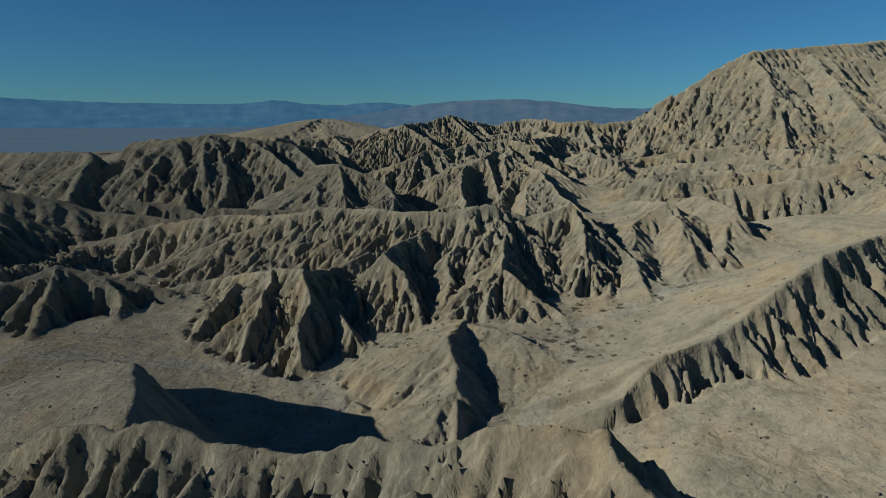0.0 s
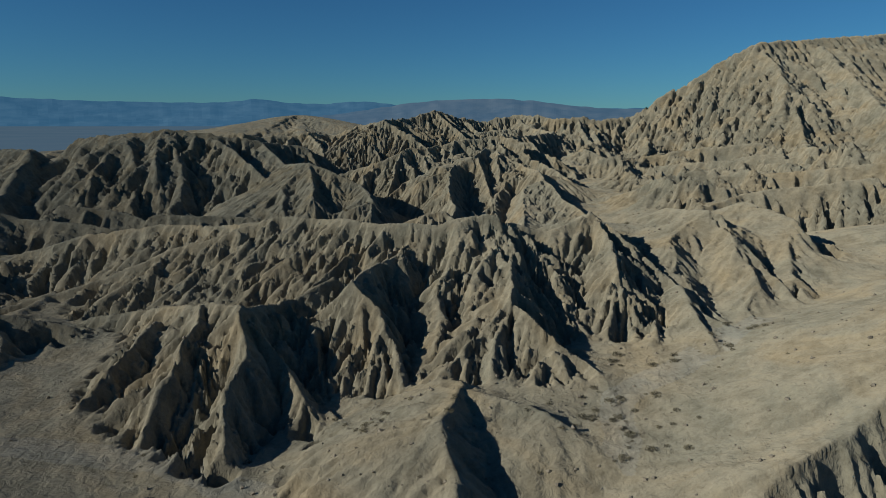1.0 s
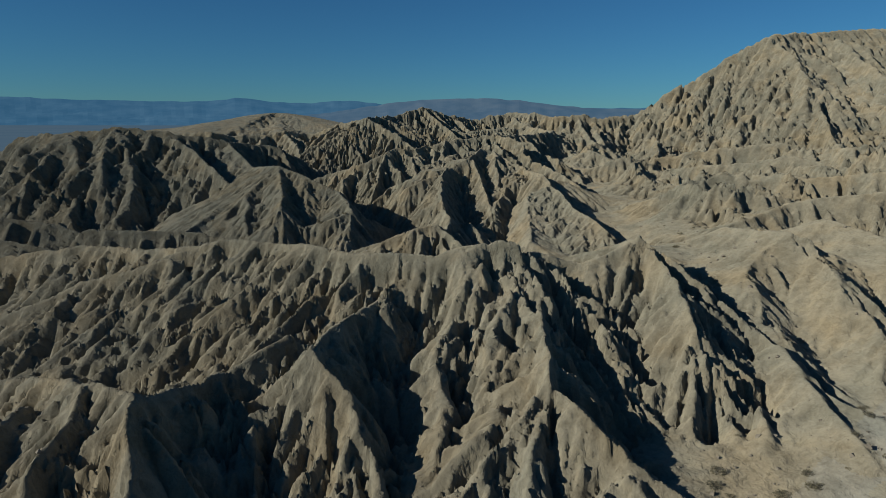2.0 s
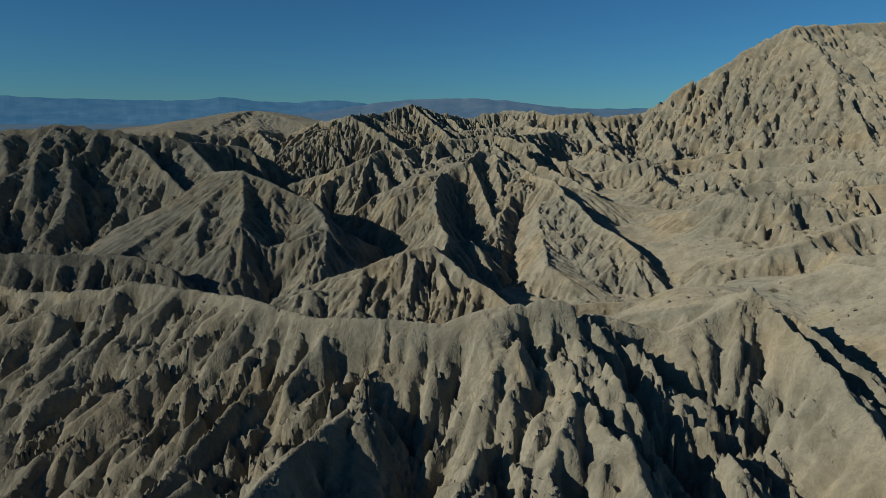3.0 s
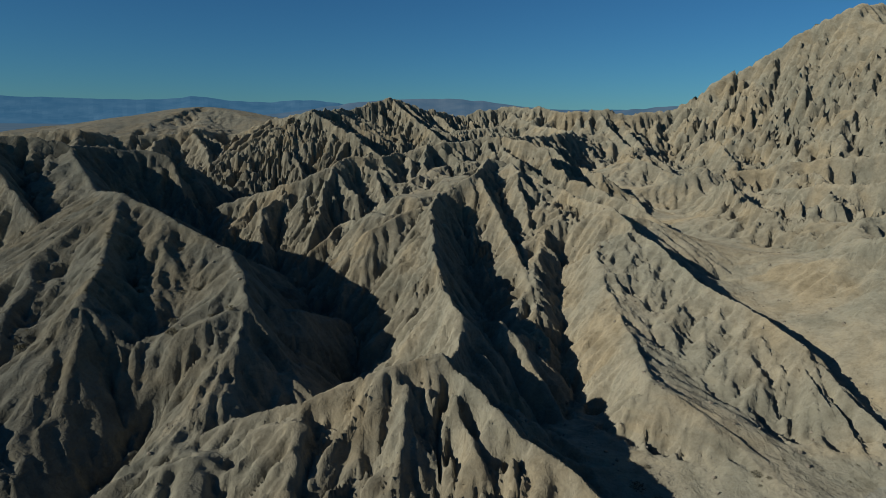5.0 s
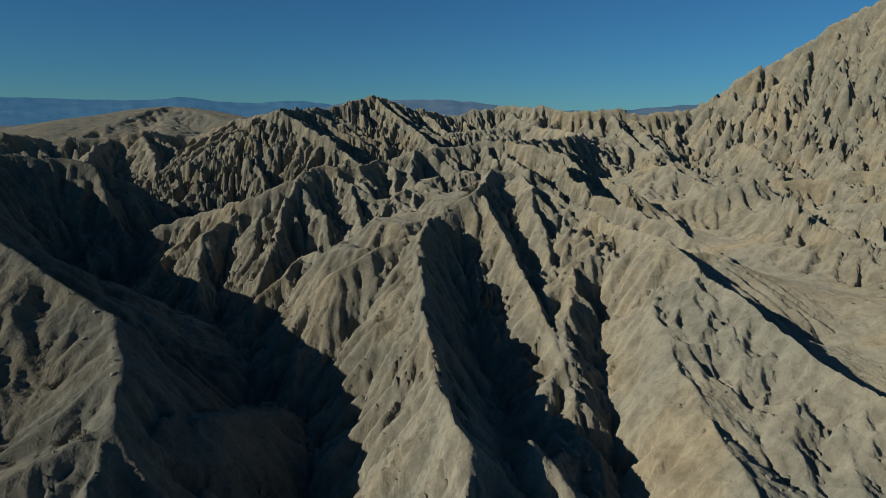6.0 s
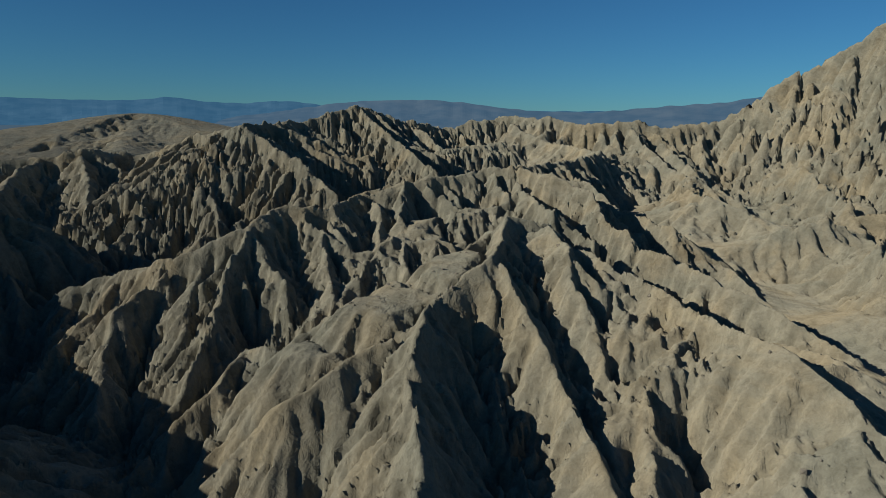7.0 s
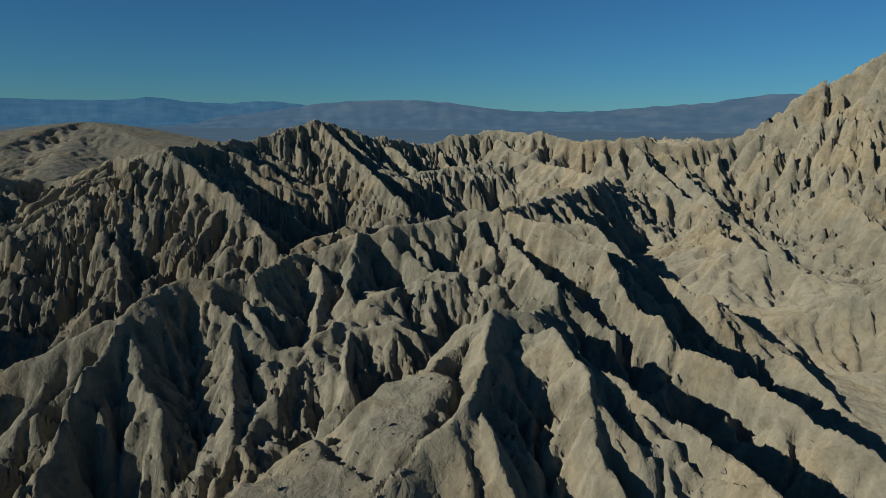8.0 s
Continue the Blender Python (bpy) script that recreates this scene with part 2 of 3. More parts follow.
crest("smooth_hill", [(-29, 155, 32.4), (-36.5, 147, 27.4), (-38.5, 140, 25.5)], 0.6, 0.7, 0.5, 0.4)
crest("smooth_hill", [(-26.6, 159.5, 34.9), (-24.2, 149, 32), (-22.2, 140, 29.2), (-22.2, 134.8, 25)], 0.7, 0.65, (0.5, 0.4), 0.4)
crest("domed_hill", [(-97, 196, 39), (-90.6, 193, 39.9), (-80, 189, 40.6), (-68.6, 188, 41.8), (-56.7, 187, 40.6), (-44.6, 188.8, 38.7)], 0.8, 0.95, 1.0, 0.5)
crest("domed_hill", [(-56.7, 185.5, 40.2), (-46.9, 176, 36.3), (-37.3, 164, 30.3)], 1.1, 0.8, 1.0, 0.3)
crest("domed_hill", [(-69.2, 187, 41.6), (-59.3, 172, 34), (-56.9, 160, 26.7)], 0.9, 0.8, 1.0, 0.3)
crest("domed_hill", [(-80, 187, 40.4), (-69, 170, 32.2), (-66, 158, 26)], 0.9, 0.8, 1.0, 0.3)
crest("domed_hill", [(-90.6, 200, 39.3), (-84, 178, 32.5), (-80, 164, 26)], 0.9, 0.8, 1.0, 0.3)
crest("domed_hill", [(-64, 180, 35.5), (-52, 180, 34.2), (-43, 178, 32)], 0.4, 0.4, 1.0, 0.5, 4)
crest("domed_hill", [(-44.6, 188.8, 38.5), (-44.4, 195.5, 38.2), (-39, 199.5, 37.5), (-34.3, 199.2, 36.6), (-29.5, 200.5, 33.8), (-25.5, 199, 30.5)], 0.7, 1.0, (0.8, 0.7), 0.3)
crest("domed_hill", [(-34.3, 199.2, 36.5), (-31, 194, 33), (-27, 189.5, 28.5)], 1.0, 0.8, 1.0, 0.3)
crest("central_ridge", [(21.4, 186.8, 37.4), (18, 183.4, 37), (15.1, 182.6, 37.3), (13.2, 178, 36.5), (12.1, 174, 36.2), (9, 171, 35), (6, 167, 33.9), (5.4, 161, 32.9), (5.2, 155, 31.3), (5.1, 149.3, 30), (4.9, 144, 28.9), (5.2, 139, 28.2), (4.6, 135, 26.6), (3.2, 132, 27)], 0.95, 0.95, (0.7, 0.75), 0.25)
crest("central_ridge", [(6, 147, 29.2), (8, 143, 27.4), (10.5, 139, 25.4), (12, 134, 22.5)], 0.8, 0.9, 0.7, 0.25)
crest("central_ridge", [(12.1, 174, 36.1), (12.7, 167, 32.6), (13.2, 160.6, 30.5), (13.6, 152, 27.2), (13.7, 143.5, 24.3), (13.2, 139, 22.5)], 1.2, 0.9, 0.9, 0.25)
crest("central_ridge", [(18, 180.5, 36.7), (18.1, 176.5, 36.3), (16.9, 173.5, 35.8), (16.5, 166, 31.8), (16.6, 159.6, 29), (17.2, 153, 26.2)], 0.7, 1.0, 0.9, 0.25)
crest("central_ridge", [(18, 180.5, 36.7), (19.8, 177, 35.8), (22.4, 171.3, 34.6), (24, 165, 33.8), (25.1, 159.7, 33.1), (26, 155, 31.8), (27, 151, 30.4), (27.2, 144, 28.6), (29.4, 138, 27.3), (30.3, 134, 26.2), (30.8, 127, 23.2)], 0.9, 0.45, (0.9, 0.6), 0.25)
crest("central_ridge", [(24.6, 162, 33.2), (22.5, 156, 30.8), (20.5, 151.4, 29.2), (18, 147, 28), (17.8, 139.4, 26.2), (17.6, 131.5, 25)], 0.35, 1.0, (0.3, 0.7), 0.6)
crest("central_ridge", [(14.6, 183, 36.5), (9.4, 178, 34.9), (4.9, 175, 33.6), (0.8, 172, 31.2), (-2.9, 172, 30), (-5.8, 174, 29.4), (-6.9, 170, 28.5), (-9.1, 168.7, 27)], 0.8, 1.2, 0.9, 0.3)
crest("central_ridge", [(5, 167, 32.8), (1, 165, 31.6), (-1.9, 163, 30.4), (-4.4, 162, 28.1)], 0.9, 0.9, 0.8, 0.3)
crest("inner_ridge", [(-0.4, 194.6, 37.1), (-5.5, 193, 36.9), (-8, 190, 35.8), (-13.7, 187.5, 33.2), (-19, 190, 31.6), (-24.7, 191, 29.6)], 0.9, 0.8, 1.0, 0.3)
crest("inner_ridge", [(-8, 190, 35.6), (-8.6, 183.2, 33.2), (-8.7, 179.2, 30.8), (-10, 173, 26.5)], 1.0, 0.9, 1.0, 0.25)
crest("inner_ridge", [(-13.7, 187.5, 33), (-17, 181.8, 30), (-16.3, 174, 25.6)], 1.0, 0.9, 1.0, 0.25)
crest("inner_ridge", [(21, 204, 39.8), (27.6, 195, 38.3), (26.1, 188, 36), (28.5, 181, 34.2), (31, 174, 32.8), (34, 165, 30.6)], 0.95, 0.8, 1.0, 0.25)
crest("inner_ridge", [(-1.3, 195, 36.6), (2.8, 200, 37.1), (7.9, 202, 38.5), (11.1, 203.4, 38.9), (17.2, 206, 39.8), (20, 205, 40), (30.7, 216.6, 39.9), (42.9, 230, 40.7)], 0.6, 0.95, 1.0, 0.3)
crest("inner_ridge", [(-1.3, 195, 36.6), (-0.5, 186, 33), (0, 179, 30)], 1.1, 0.9, 1.0, 0.25)
crest("inner_ridge", [(7.9, 202, 38.5), (6.5, 192, 34.5), (6, 184, 32.5)], 1.1, 0.9, 1.0, 0.25)
crest("inner_ridge", [(20, 206, 39.6), (20.8, 196, 37.3), (21.5, 187, 36.4)], 0.9, 0.9, 1.0, 0.25)
crest("inner_ridge", [(30.5, 216, 39.9), (31.7, 206, 37.4), (33.2, 199, 35.3), (35.7, 193, 34.4), (39.4, 190, 31.4), (39.3, 178, 27.5)], 1.0, 0.7, 1.0, 0.25)
crest("back_ridge", [(-80, 236, 39), (-61.5, 230, 40.2), (-55.8, 235, 38.9), (-46.9, 238, 39.3), (-41.7, 240, 40.5), (-34.8, 245, 39.4), (-23.8, 240, 42.6), (-14.3, 230, 44.6), (-7.7, 245, 45.3), (2.7, 253, 48.3), (10, 256, 46.1), (20.3, 262, 44.3), (33.8, 266, 46.9), (42.6, 257, 46.6)], 0.5, 0.65, 1.0, 0.5)
crest("back_ridge", [(42.6, 257, 46.6), (47, 250, 45.2), (56.8, 248, 46.1), (61.4, 247, 44.8), (67, 247.5, 45.4), (74.2, 249.3, 46.4)], 0.5, 0.95, 1.0, 0.5)
crest("inner_ridge", [(0, 181, 30.5), (4, 189, 33.5), (12, 196, 36), (20, 198, 36.6)], 0.3, 0.3, 1.0, 0.5, 4)
crest("inner_ridge", [(-10, 196, 31), (-4, 206, 34), (6, 215, 36.5), (15, 218, 38)], 0.3, 0.3, 1.0, 0.5, 4)
crest("inner_ridge", [(26, 208, 36.5), (28, 200, 35), (30, 190, 32.5)], 0.35, 0.35, 1.0, 0.5, 4)
crest("inner_ridge", [(-5, 184, 29), (-11, 186, 29)], 0.35, 0.35, 1.0, 0.5, 4)
crest("central_ridge", [(0.6, 169.6, 31.5), (4.2, 171.6, 33.4), (8.9, 175, 34.85), (10.8, 177, 35.2)], 0.08, 0.1, 0.45, 1.0, 2.2)
crest("back_ridge", [(-14.3, 230, 44.6), (-6, 219, 40), (0, 211, 36.5)], 0.9, 0.7, 0.9, 0.3)
crest("back_ridge", [(2.7, 253, 48.3), (9, 240, 42.5), (14, 226, 38)], 0.9, 0.7, 0.9, 0.3)
crest("back_ridge", [(-46.9, 238, 39.3), (-46, 226, 37), (-42.1, 214.6, 35), (-38, 206, 30.5)], 0.9, 0.7, 0.9, 0.4)
crest("back_ridge", [(-41.7, 240, 40.3), (-35.5, 226, 36.8), (-30.5, 213, 32.3), (-25.5, 204.7, 29.9)], 0.9, 0.7, 0.9, 0.4)
crest("back_ridge", [(-19, 235, 43.5), (-18, 222, 38.5), (-15, 210, 33.5)], 0.9, 0.7, 0.9, 0.3)
crest("back_ridge", [(33.8, 266, 46.9), (38, 250, 42), (42.9, 230, 40.7)], 0.7, 0.7, 0.8, 0.4)
crest("back_ridge", [(55, 247.5, 45.8), (53.5, 234, 40), (57, 212, 33)], 0.8, 0.8, 1.0, 0.3)
crest("back_ridge", [(-10, 222, 36.5), (4, 236, 39.6), (16, 246, 40), (30, 250, 42)], 0.3, 0.3, 1.0, 0.5, 4)
crest("back_ridge", [(-34, 228, 35.5), (-22, 226, 38)], 0.3, 0.3, 1.0, 0.5, 4)
crest("back_ridge", [(34, 232, 38.5), (46, 236, 40.5), (60, 232, 38)], 0.3, 0.3, 1.0, 0.5, 4)
crest("mountain", [(74.2, 249.3, 46.2), (82, 246, 52.4), (90.3, 246, 57.4), (99, 242.8, 63), (107, 240.5, 67.8), (113.5, 238.5, 71.2), (122, 243, 72.2), (135, 250, 73.6), (170, 262, 77), (200, 290, 82), (240, 290, 83)], 0.9, 0.9, 1.0, 0.6)
crest("mountain", [(113.5, 238.5, 70.6), (113, 226, 63.5), (110.5, 213, 56), (107, 199, 46), (101, 184, 38), (94, 172, 34)], 0.75, 0.75, 1.0, 0.5)
crest("mountain", [(140, 246, 71), (136, 220, 59), (129, 192, 46), (116, 160, 36)], 0.65, 0.65, 1.0, 0.5)
crest("mountain", [(172, 245, 67), (168, 220, 56), (160, 190, 46), (145, 150, 38)], 0.55, 0.55, 1.0, 0.5)
crest("foothill", [(58, 240, 42), (57, 225, 37.5), (53, 212, 34.5), (48, 198, 31)], 0.9, 0.8, 1.0, 0.3)
crest("foothill", [(72, 224, 40), (66, 207, 36.5), (60, 194, 33), (54, 180, 29.5)], 0.9, 0.7, 1.0, 0.3)
crest("foothill", [(88, 226, 42), (80, 208, 37), (74, 194, 34.5), (64, 176, 30.5)], 0.9, 0.7, 1.0, 0.3)
crest("foothill", [(100, 217, 42), (94, 200, 38.5), (86, 185, 35.5), (74, 166, 31.5)], 0.9, 0.7, 1.0, 0.3)
crest("east_bench", [(48, 205, 34), (60, 190, 31.5), (72, 180, 34), (90, 172, 35), (110, 165, 37)], 0.5, 0.9, 0.9, 0.4, 8)
crest("east_bench", [(44, 150, 28.5), (56, 160, 31), (70, 154, 32.5), (95, 145, 36)], 0.4, 0.9, 0.9, 0.5, 8)
crest("east_bench", [(45, 127, 28.2), (58, 132, 31), (80, 128, 34.5)], 0.35, 0.9, 0.9, 0.5, 8)
crest("east_bench", [(62, 200, 34), (78, 196, 37), (95, 190, 39)], 0.6, 0.9, 0.9, 0.4, 8)
crest("sandy_hill", [(-110, 330, 40), (-81.3, 330, 43.8), (-65.2, 345, 47.3), (-48, 342, 43), (-20, 345, 38)], 0.22, 0.22, 0.3, 12.0, 70)
crest("sandy_hill", [(-62, 335, 45), (-58, 310, 41), (-50, 280, 37)], 0.3, 0.3, 0.6, 5.0)
crest("far_west_ridge", [(-165, 230, 34.5), (-121, 215, 35.5), (-104.2, 185, 35.6), (-101.3, 170, 28), (-97, 158, 24)], 0.8, 0.7, 1.0, 0.4)
crest("far_west_ridge", [(-135, 150, 31), (-112, 150, 29), (-98, 147, 24)], 0.7, 0.7, 1.0, 0.4)
# mostly unseen crest, added for the shade it throws over the western valley
crest("far_west_ridge", [(-150, 112, 36), (-115, 116, 34), (-95, 122, 30), (-80, 126, 24)], 0.7, 0.6, 1.0, 0.4)


def side_spurs(name, pts, side, every, length, fall, k, gully):
    """Short spurs that leave a crest line on one side (1: left of its way, -1: right), falling away from it."""
    rng = random.Random(len(RIDGES))
    made = []
    for (ax, ay, az), (bx, by, bz) in zip(pts[:-1], pts[1:]):
        run = math.hypot(bx - ax, by - ay)
        nx, ny = -(by - ay) / run * side, (bx - ax) / run * side
        at = every * rng.uniform(0.2, 0.7)
        while at < run:
            f = at / run
            x, y, z = ax + f * (bx - ax), ay + f * (by - ay), az + f * (bz - az)
            turn = rng.uniform(-0.35, 0.35)
            dx, dy = nx * math.cos(turn) - ny * math.sin(turn), nx * math.sin(turn) + ny * math.cos(turn)
            far, drop = length * rng.uniform(0.5, 1.2), fall * rng.uniform(0.8, 1.25)
            line = [(x, y, z - 0.2)]
            for part_way in (0.45, 1.0):
                sway = rng.uniform(-0.12, 0.12) * far
                line.append((x + dx * far * part_way - dy * sway, y + dy * far * part_way + dx * sway, z - far * part_way * drop))
            made.append((name, line, k, k, gully, 0.25))
            at += every * rng.uniform(0.55, 1.5)
    return made


RIDGES += side_spurs("inner_ridge", [(-0.4, 194.6, 37), (-8, 190, 35.6), (-13.7, 187.5, 33), (-21.6, 190.5, 30.6)], 1, 3.6, 12, 0.5, 0.95, 1.0)
RIDGES += side_spurs("inner_ridge", [(2.8, 200, 37.1), (11.1, 203.4, 38.9), (20, 205, 40), (30.7, 216.6, 39.9)], -1, 4.0, 11, 0.42, 0.9, 1.0)
RIDGES += side_spurs("back_ridge", [(-41.7, 240, 40.5), (-34.8, 245, 39.4), (-23.8, 240, 42.6), (-14.3, 230, 44.6), (-7.7, 245, 45.3), (2.7, 253, 48.3), (20.3, 262, 44.3), (33.8, 266, 46.9)], -1, 6.5, 20, 0.42, 0.85, 1.0)
RIDGES += side_spurs("back_ridge", [(42.6, 257, 46.6), (47, 250, 45), (56.8, 248, 45.8), (72.1, 248.5, 45.6)], -1, 5.5, 16, 0.55, 0.9, 1.0)
RIDGES += side_spurs("domed_hill", [(-90.6, 200, 39.3), (-80, 187, 40.4), (-68.6, 186, 41.6), (-56.7, 185.5, 40.4), (-44.6, 188.8, 38.7)], -1, 6.0, 20, 0.5, 0.85, 1.0)
RIDGES += side_spurs("mountain", [(82, 246, 51.8), (90.3, 246, 56.8), (99, 242.8, 61.2), (113.5, 238.5, 70.6), (135, 250, 73), (170, 262, 76.4)], -1, 4.2, 26, 0.72, 1.05, 1.0)
RIDGES += side_spurs("mountain", [(114.5, 233, 65), (110.5, 213, 55.6), (107, 199, 45.6)], -1, 4.5, 16, 0.72, 1.05, 1.0)
RIDGES += side_spurs("central_ridge", [(20.5, 175.5, 35.2), (22.4, 171.3, 34.4), (24, 165, 33.6), (25.1, 159.7, 32.9)], -1, 4.5, 9, 0.4, 0.8, 0.9)
RIDGES += side_spurs("long_ridge", [(-25.6, 100.3, 29.8), (-19.5, 99.2, 31.8), (-14, 96, 31.8), (-8.4, 90, 32.4), (-3, 86.9, 32.7)], -1, 3.4, 10, 0.52, 0.75, 1.0)
RIDGES += side_spurs("bluff", [(7.2, 103, 27.3), (13.2, 103, 28.3), (23.8, 103, 28.8), (34, 104, 29.7)], -1, 3.2, 3.5, 0.8, 1.1, 0.9)
RIDGES += side_spurs("west_bluff", [(-50, 131, 27.2), (-35.4, 131, 26.7), (-27.5, 129, 25.2)], -1, 3.4, 5, 0.8, 1.1, 1.0)
RIDGES += side_spurs("mesa_edge", [(17.9, 47, 26.9), (23.6, 49.7, 27.4), (31, 54, 30.8), (37.1, 59, 32.8), (46.4, 64, 33.5)], -1, 3.4, 4.0, 0.8, 1.15, 1.0)
RIDGES += side_spurs("front_ridge", [(-20.3, 26, 30.5), (-12, 23.7, 32.9), (-5.7, 21.8, 32.7), (0.1, 19.5, 34.4), (4.9, 17.6, 36.3)], -1, 3.0, 8, 0.5, 0.8, 0.8)
# ravine floors: points x y z, slope of the sides
RAVINES = []


def ravine(line, slope):
    RAVINES.append((line, slope))


ravine([(-11.6, 75, 26.4), (-12, 70.9, 25.1), (-9.8, 65.5, 23.2), (-8, 61, 21.8)], 0.9)
ravine([(-0.9, 82, 28.4), (-1.3, 79, 26.9), (-2, 73, 25.2), (-1, 67, 23.6)], 1.0)
ravine([(9.6, 84, 31), (11, 79, 28.2), (12.4, 73, 26), (13.4, 69, 25)], 1.0)
ravine([(19.5, 160, 28.4), (17.6, 154.3, 25.9), (15.6, 147, 23.6), (14.8, 140, 22), (14, 133, 21)], 1.05)
ravine([(9.6, 168, 31), (9.3, 160, 27.4), (9.6, 152, 24.6), (10, 145, 22.6)], 1.1)
ravine([(-17, 133, 20.6), (-19, 128.6, 18.8), (-21, 124, 18.6)], 1.2)
ravine([(22.3, 185, 33), (24, 178, 31.8), (25.6, 171, 31), (28, 163, 30)], 0.85)
ravine([(29.6, 84.5, 29), (28.6, 78, 26.4), (27.6, 72, 25.4)], 0.7)
# levels of the wash beds and smooth benches: x, y, z
BEDS = [(-60, 60, 20), (-35, 61, 21.3), (-18, 57, 20.9), (-10, 45, 21.3), (-5, 38, 21.5), (8, 38, 22), (12, 57, 24), (20, 62, 25), (26, 69, 26.4), (34, 73, 26.6), (45, 85, 29), (60, 90, 31)]
BEDS += [(14, 74, 24.6), (15, 68, 24.9), (13, 80, 25.6), (18.5, 66, 25.1), (28.5, 76, 25.9), (28, 70.5, 25.5), (37, 77, 26.8), (24, 64, 25.5)]
BEDS += [(-8, 52, 21.2), (-2, 50, 21.5), (6, 47, 22), (30, 62, 27.8), (42, 72, 30), (90, 110, 33), (30, 45, 24.7), (20, 35, 24), (45, 40, 26), (70, 60, 30), (-50, 112, 19.5), (-60, 95, 20), (-80, 140, 20), (-82, 163, 22), (-35, 125, 19.5), (-18, 127.5, 19.4), (-10, 118, 19.8)]
BEDS += [(0, 114, 20.2), (6, 112, 21), (15, 122, 21.6), (27, 124.5, 21.6), (35, 122, 22.3), (45, 135, 25.5), (49, 130, 27.2), (51, 143, 28.5), (60, 186, 28.8), (57, 209, 32), (62, 125, 29.3), (-5, 142, 18.5)]
BEDS += [(-8, 155, 19), (-14, 172, 20.5), (-20, 178, 20), (-30, 195, 23), (1, 139, 20), (10, 97, 29), (21, 97, 31.2), (30, 105, 30), (14, 108, 25.5), (22, 113, 24), (-12, 108, 22), (0, 100, 27.2)]
BEDS += [(0, 0, 28), (-30, 5, 25), (30, 5, 28), (0, -60, 27), (-120, 300, 28), (0, 330, 33), (-120, 200, 25), (100, 160, 34), (140, 130, 37), (120, 60, 34), (150, 330, 40), (-160, 80, 20)]


def spread(lo, core_lo, core_hi, hi, step, reach_lo, reach):
    """Grid lines: even between core_lo and core_hi, widening with the distance outside."""
    mid = np.arange(core_lo, core_hi, step)
    out = [mid]
    for start, end, sign, reach in ((core_lo, lo, -1, reach_lo), (mid[-1], hi, 1, reach)):
        v, line = 0.0, []
        while v < abs(end - start):
            v += step * max(1.0, (v + reach) / reach)
            line.append(start + sign * v)
        out.append(np.array(line))
    return np.concatenate((out[1][::-1], out[0], out[2]))


xs = spread(-260, -20, 24, 260, FINE, 17, 20)
ys = spread(-60, 12, 190, 480, FINE, 6, 34)
X, Y = np.meshgrid(xs, ys)


def lattice(ix, iy, salt):
    h = (ix.astype(np.int64) * 374761393 + iy.astype(np.int64) * 668265263 + salt * 2147483647) & 0xFFFFFFFF
    h = ((h ^ (h >> 13)) * 1274126177) & 0xFFFFFFFF
    return ((h ^ (h >> 16)) & 0xFFFF) / 65535.0


def value_noise(x, y, size, salt):
    u, v = x / size, y / size
    iu, iv = np.floor(u), np.floor(v)
    fu, fv = u - iu, v - iv
    fu, fv = fu * fu * (3 - 2 * fu), fv * fv * (3 - 2 * fv)
    a, b = lattice(iu, iv, salt), lattice(iu + 1, iv, salt)
    c, d = lattice(iu, iv + 1, salt), lattice(iu + 1, iv + 1, salt)
    return (a + (b - a) * fu) * (1 - fv) + (c + (d - c) * fu) * fv - 0.5


# beds
floor_z, weight = np.zeros_like(X), np.zeros_like(X)
for bx, by, bz in BEDS:
    w = 1.0 / ((X - bx) ** 2 + (Y - by) ** 2 + 12.0) ** 2
    floor_z += w * bz
    weight += w
floor_z /= weight
edge = np.clip((np.hypot(X * 0.9, Y - 160) - 230) / 120, 0, 1)
floor_z = floor_z * (1 - edge) + 24.0 * edge
floor_z += 0.5 * value_noise(X, Y, 14, 1) + 0.2 * value_noise(X, Y, 4, 2)
hilly = np.clip((X - 36) / 14, 0, 1) * np.clip((Y - 100) / 25, 0, 1) * (1 - edge)
floor_z += hilly * (11.0 * (0.4 - 2 * np.abs(value_noise(X, Y, 21, 61))) + 5.0 * (0.4 - 2 * np.abs(value_noise(X, Y, 9, 62))))
west = np.clip((-44 - X) / 12, 0, 1) * np.clip((Y - 66) / 12, 0, 1) * (1 - edge)
floor_z += west * (6.0 * (0.35 - 2 * np.abs(value_noise(X, Y, 19, 66))) + 3.0 * (0.4 - 2 * np.abs(value_noise(X, Y, 8, 67))))

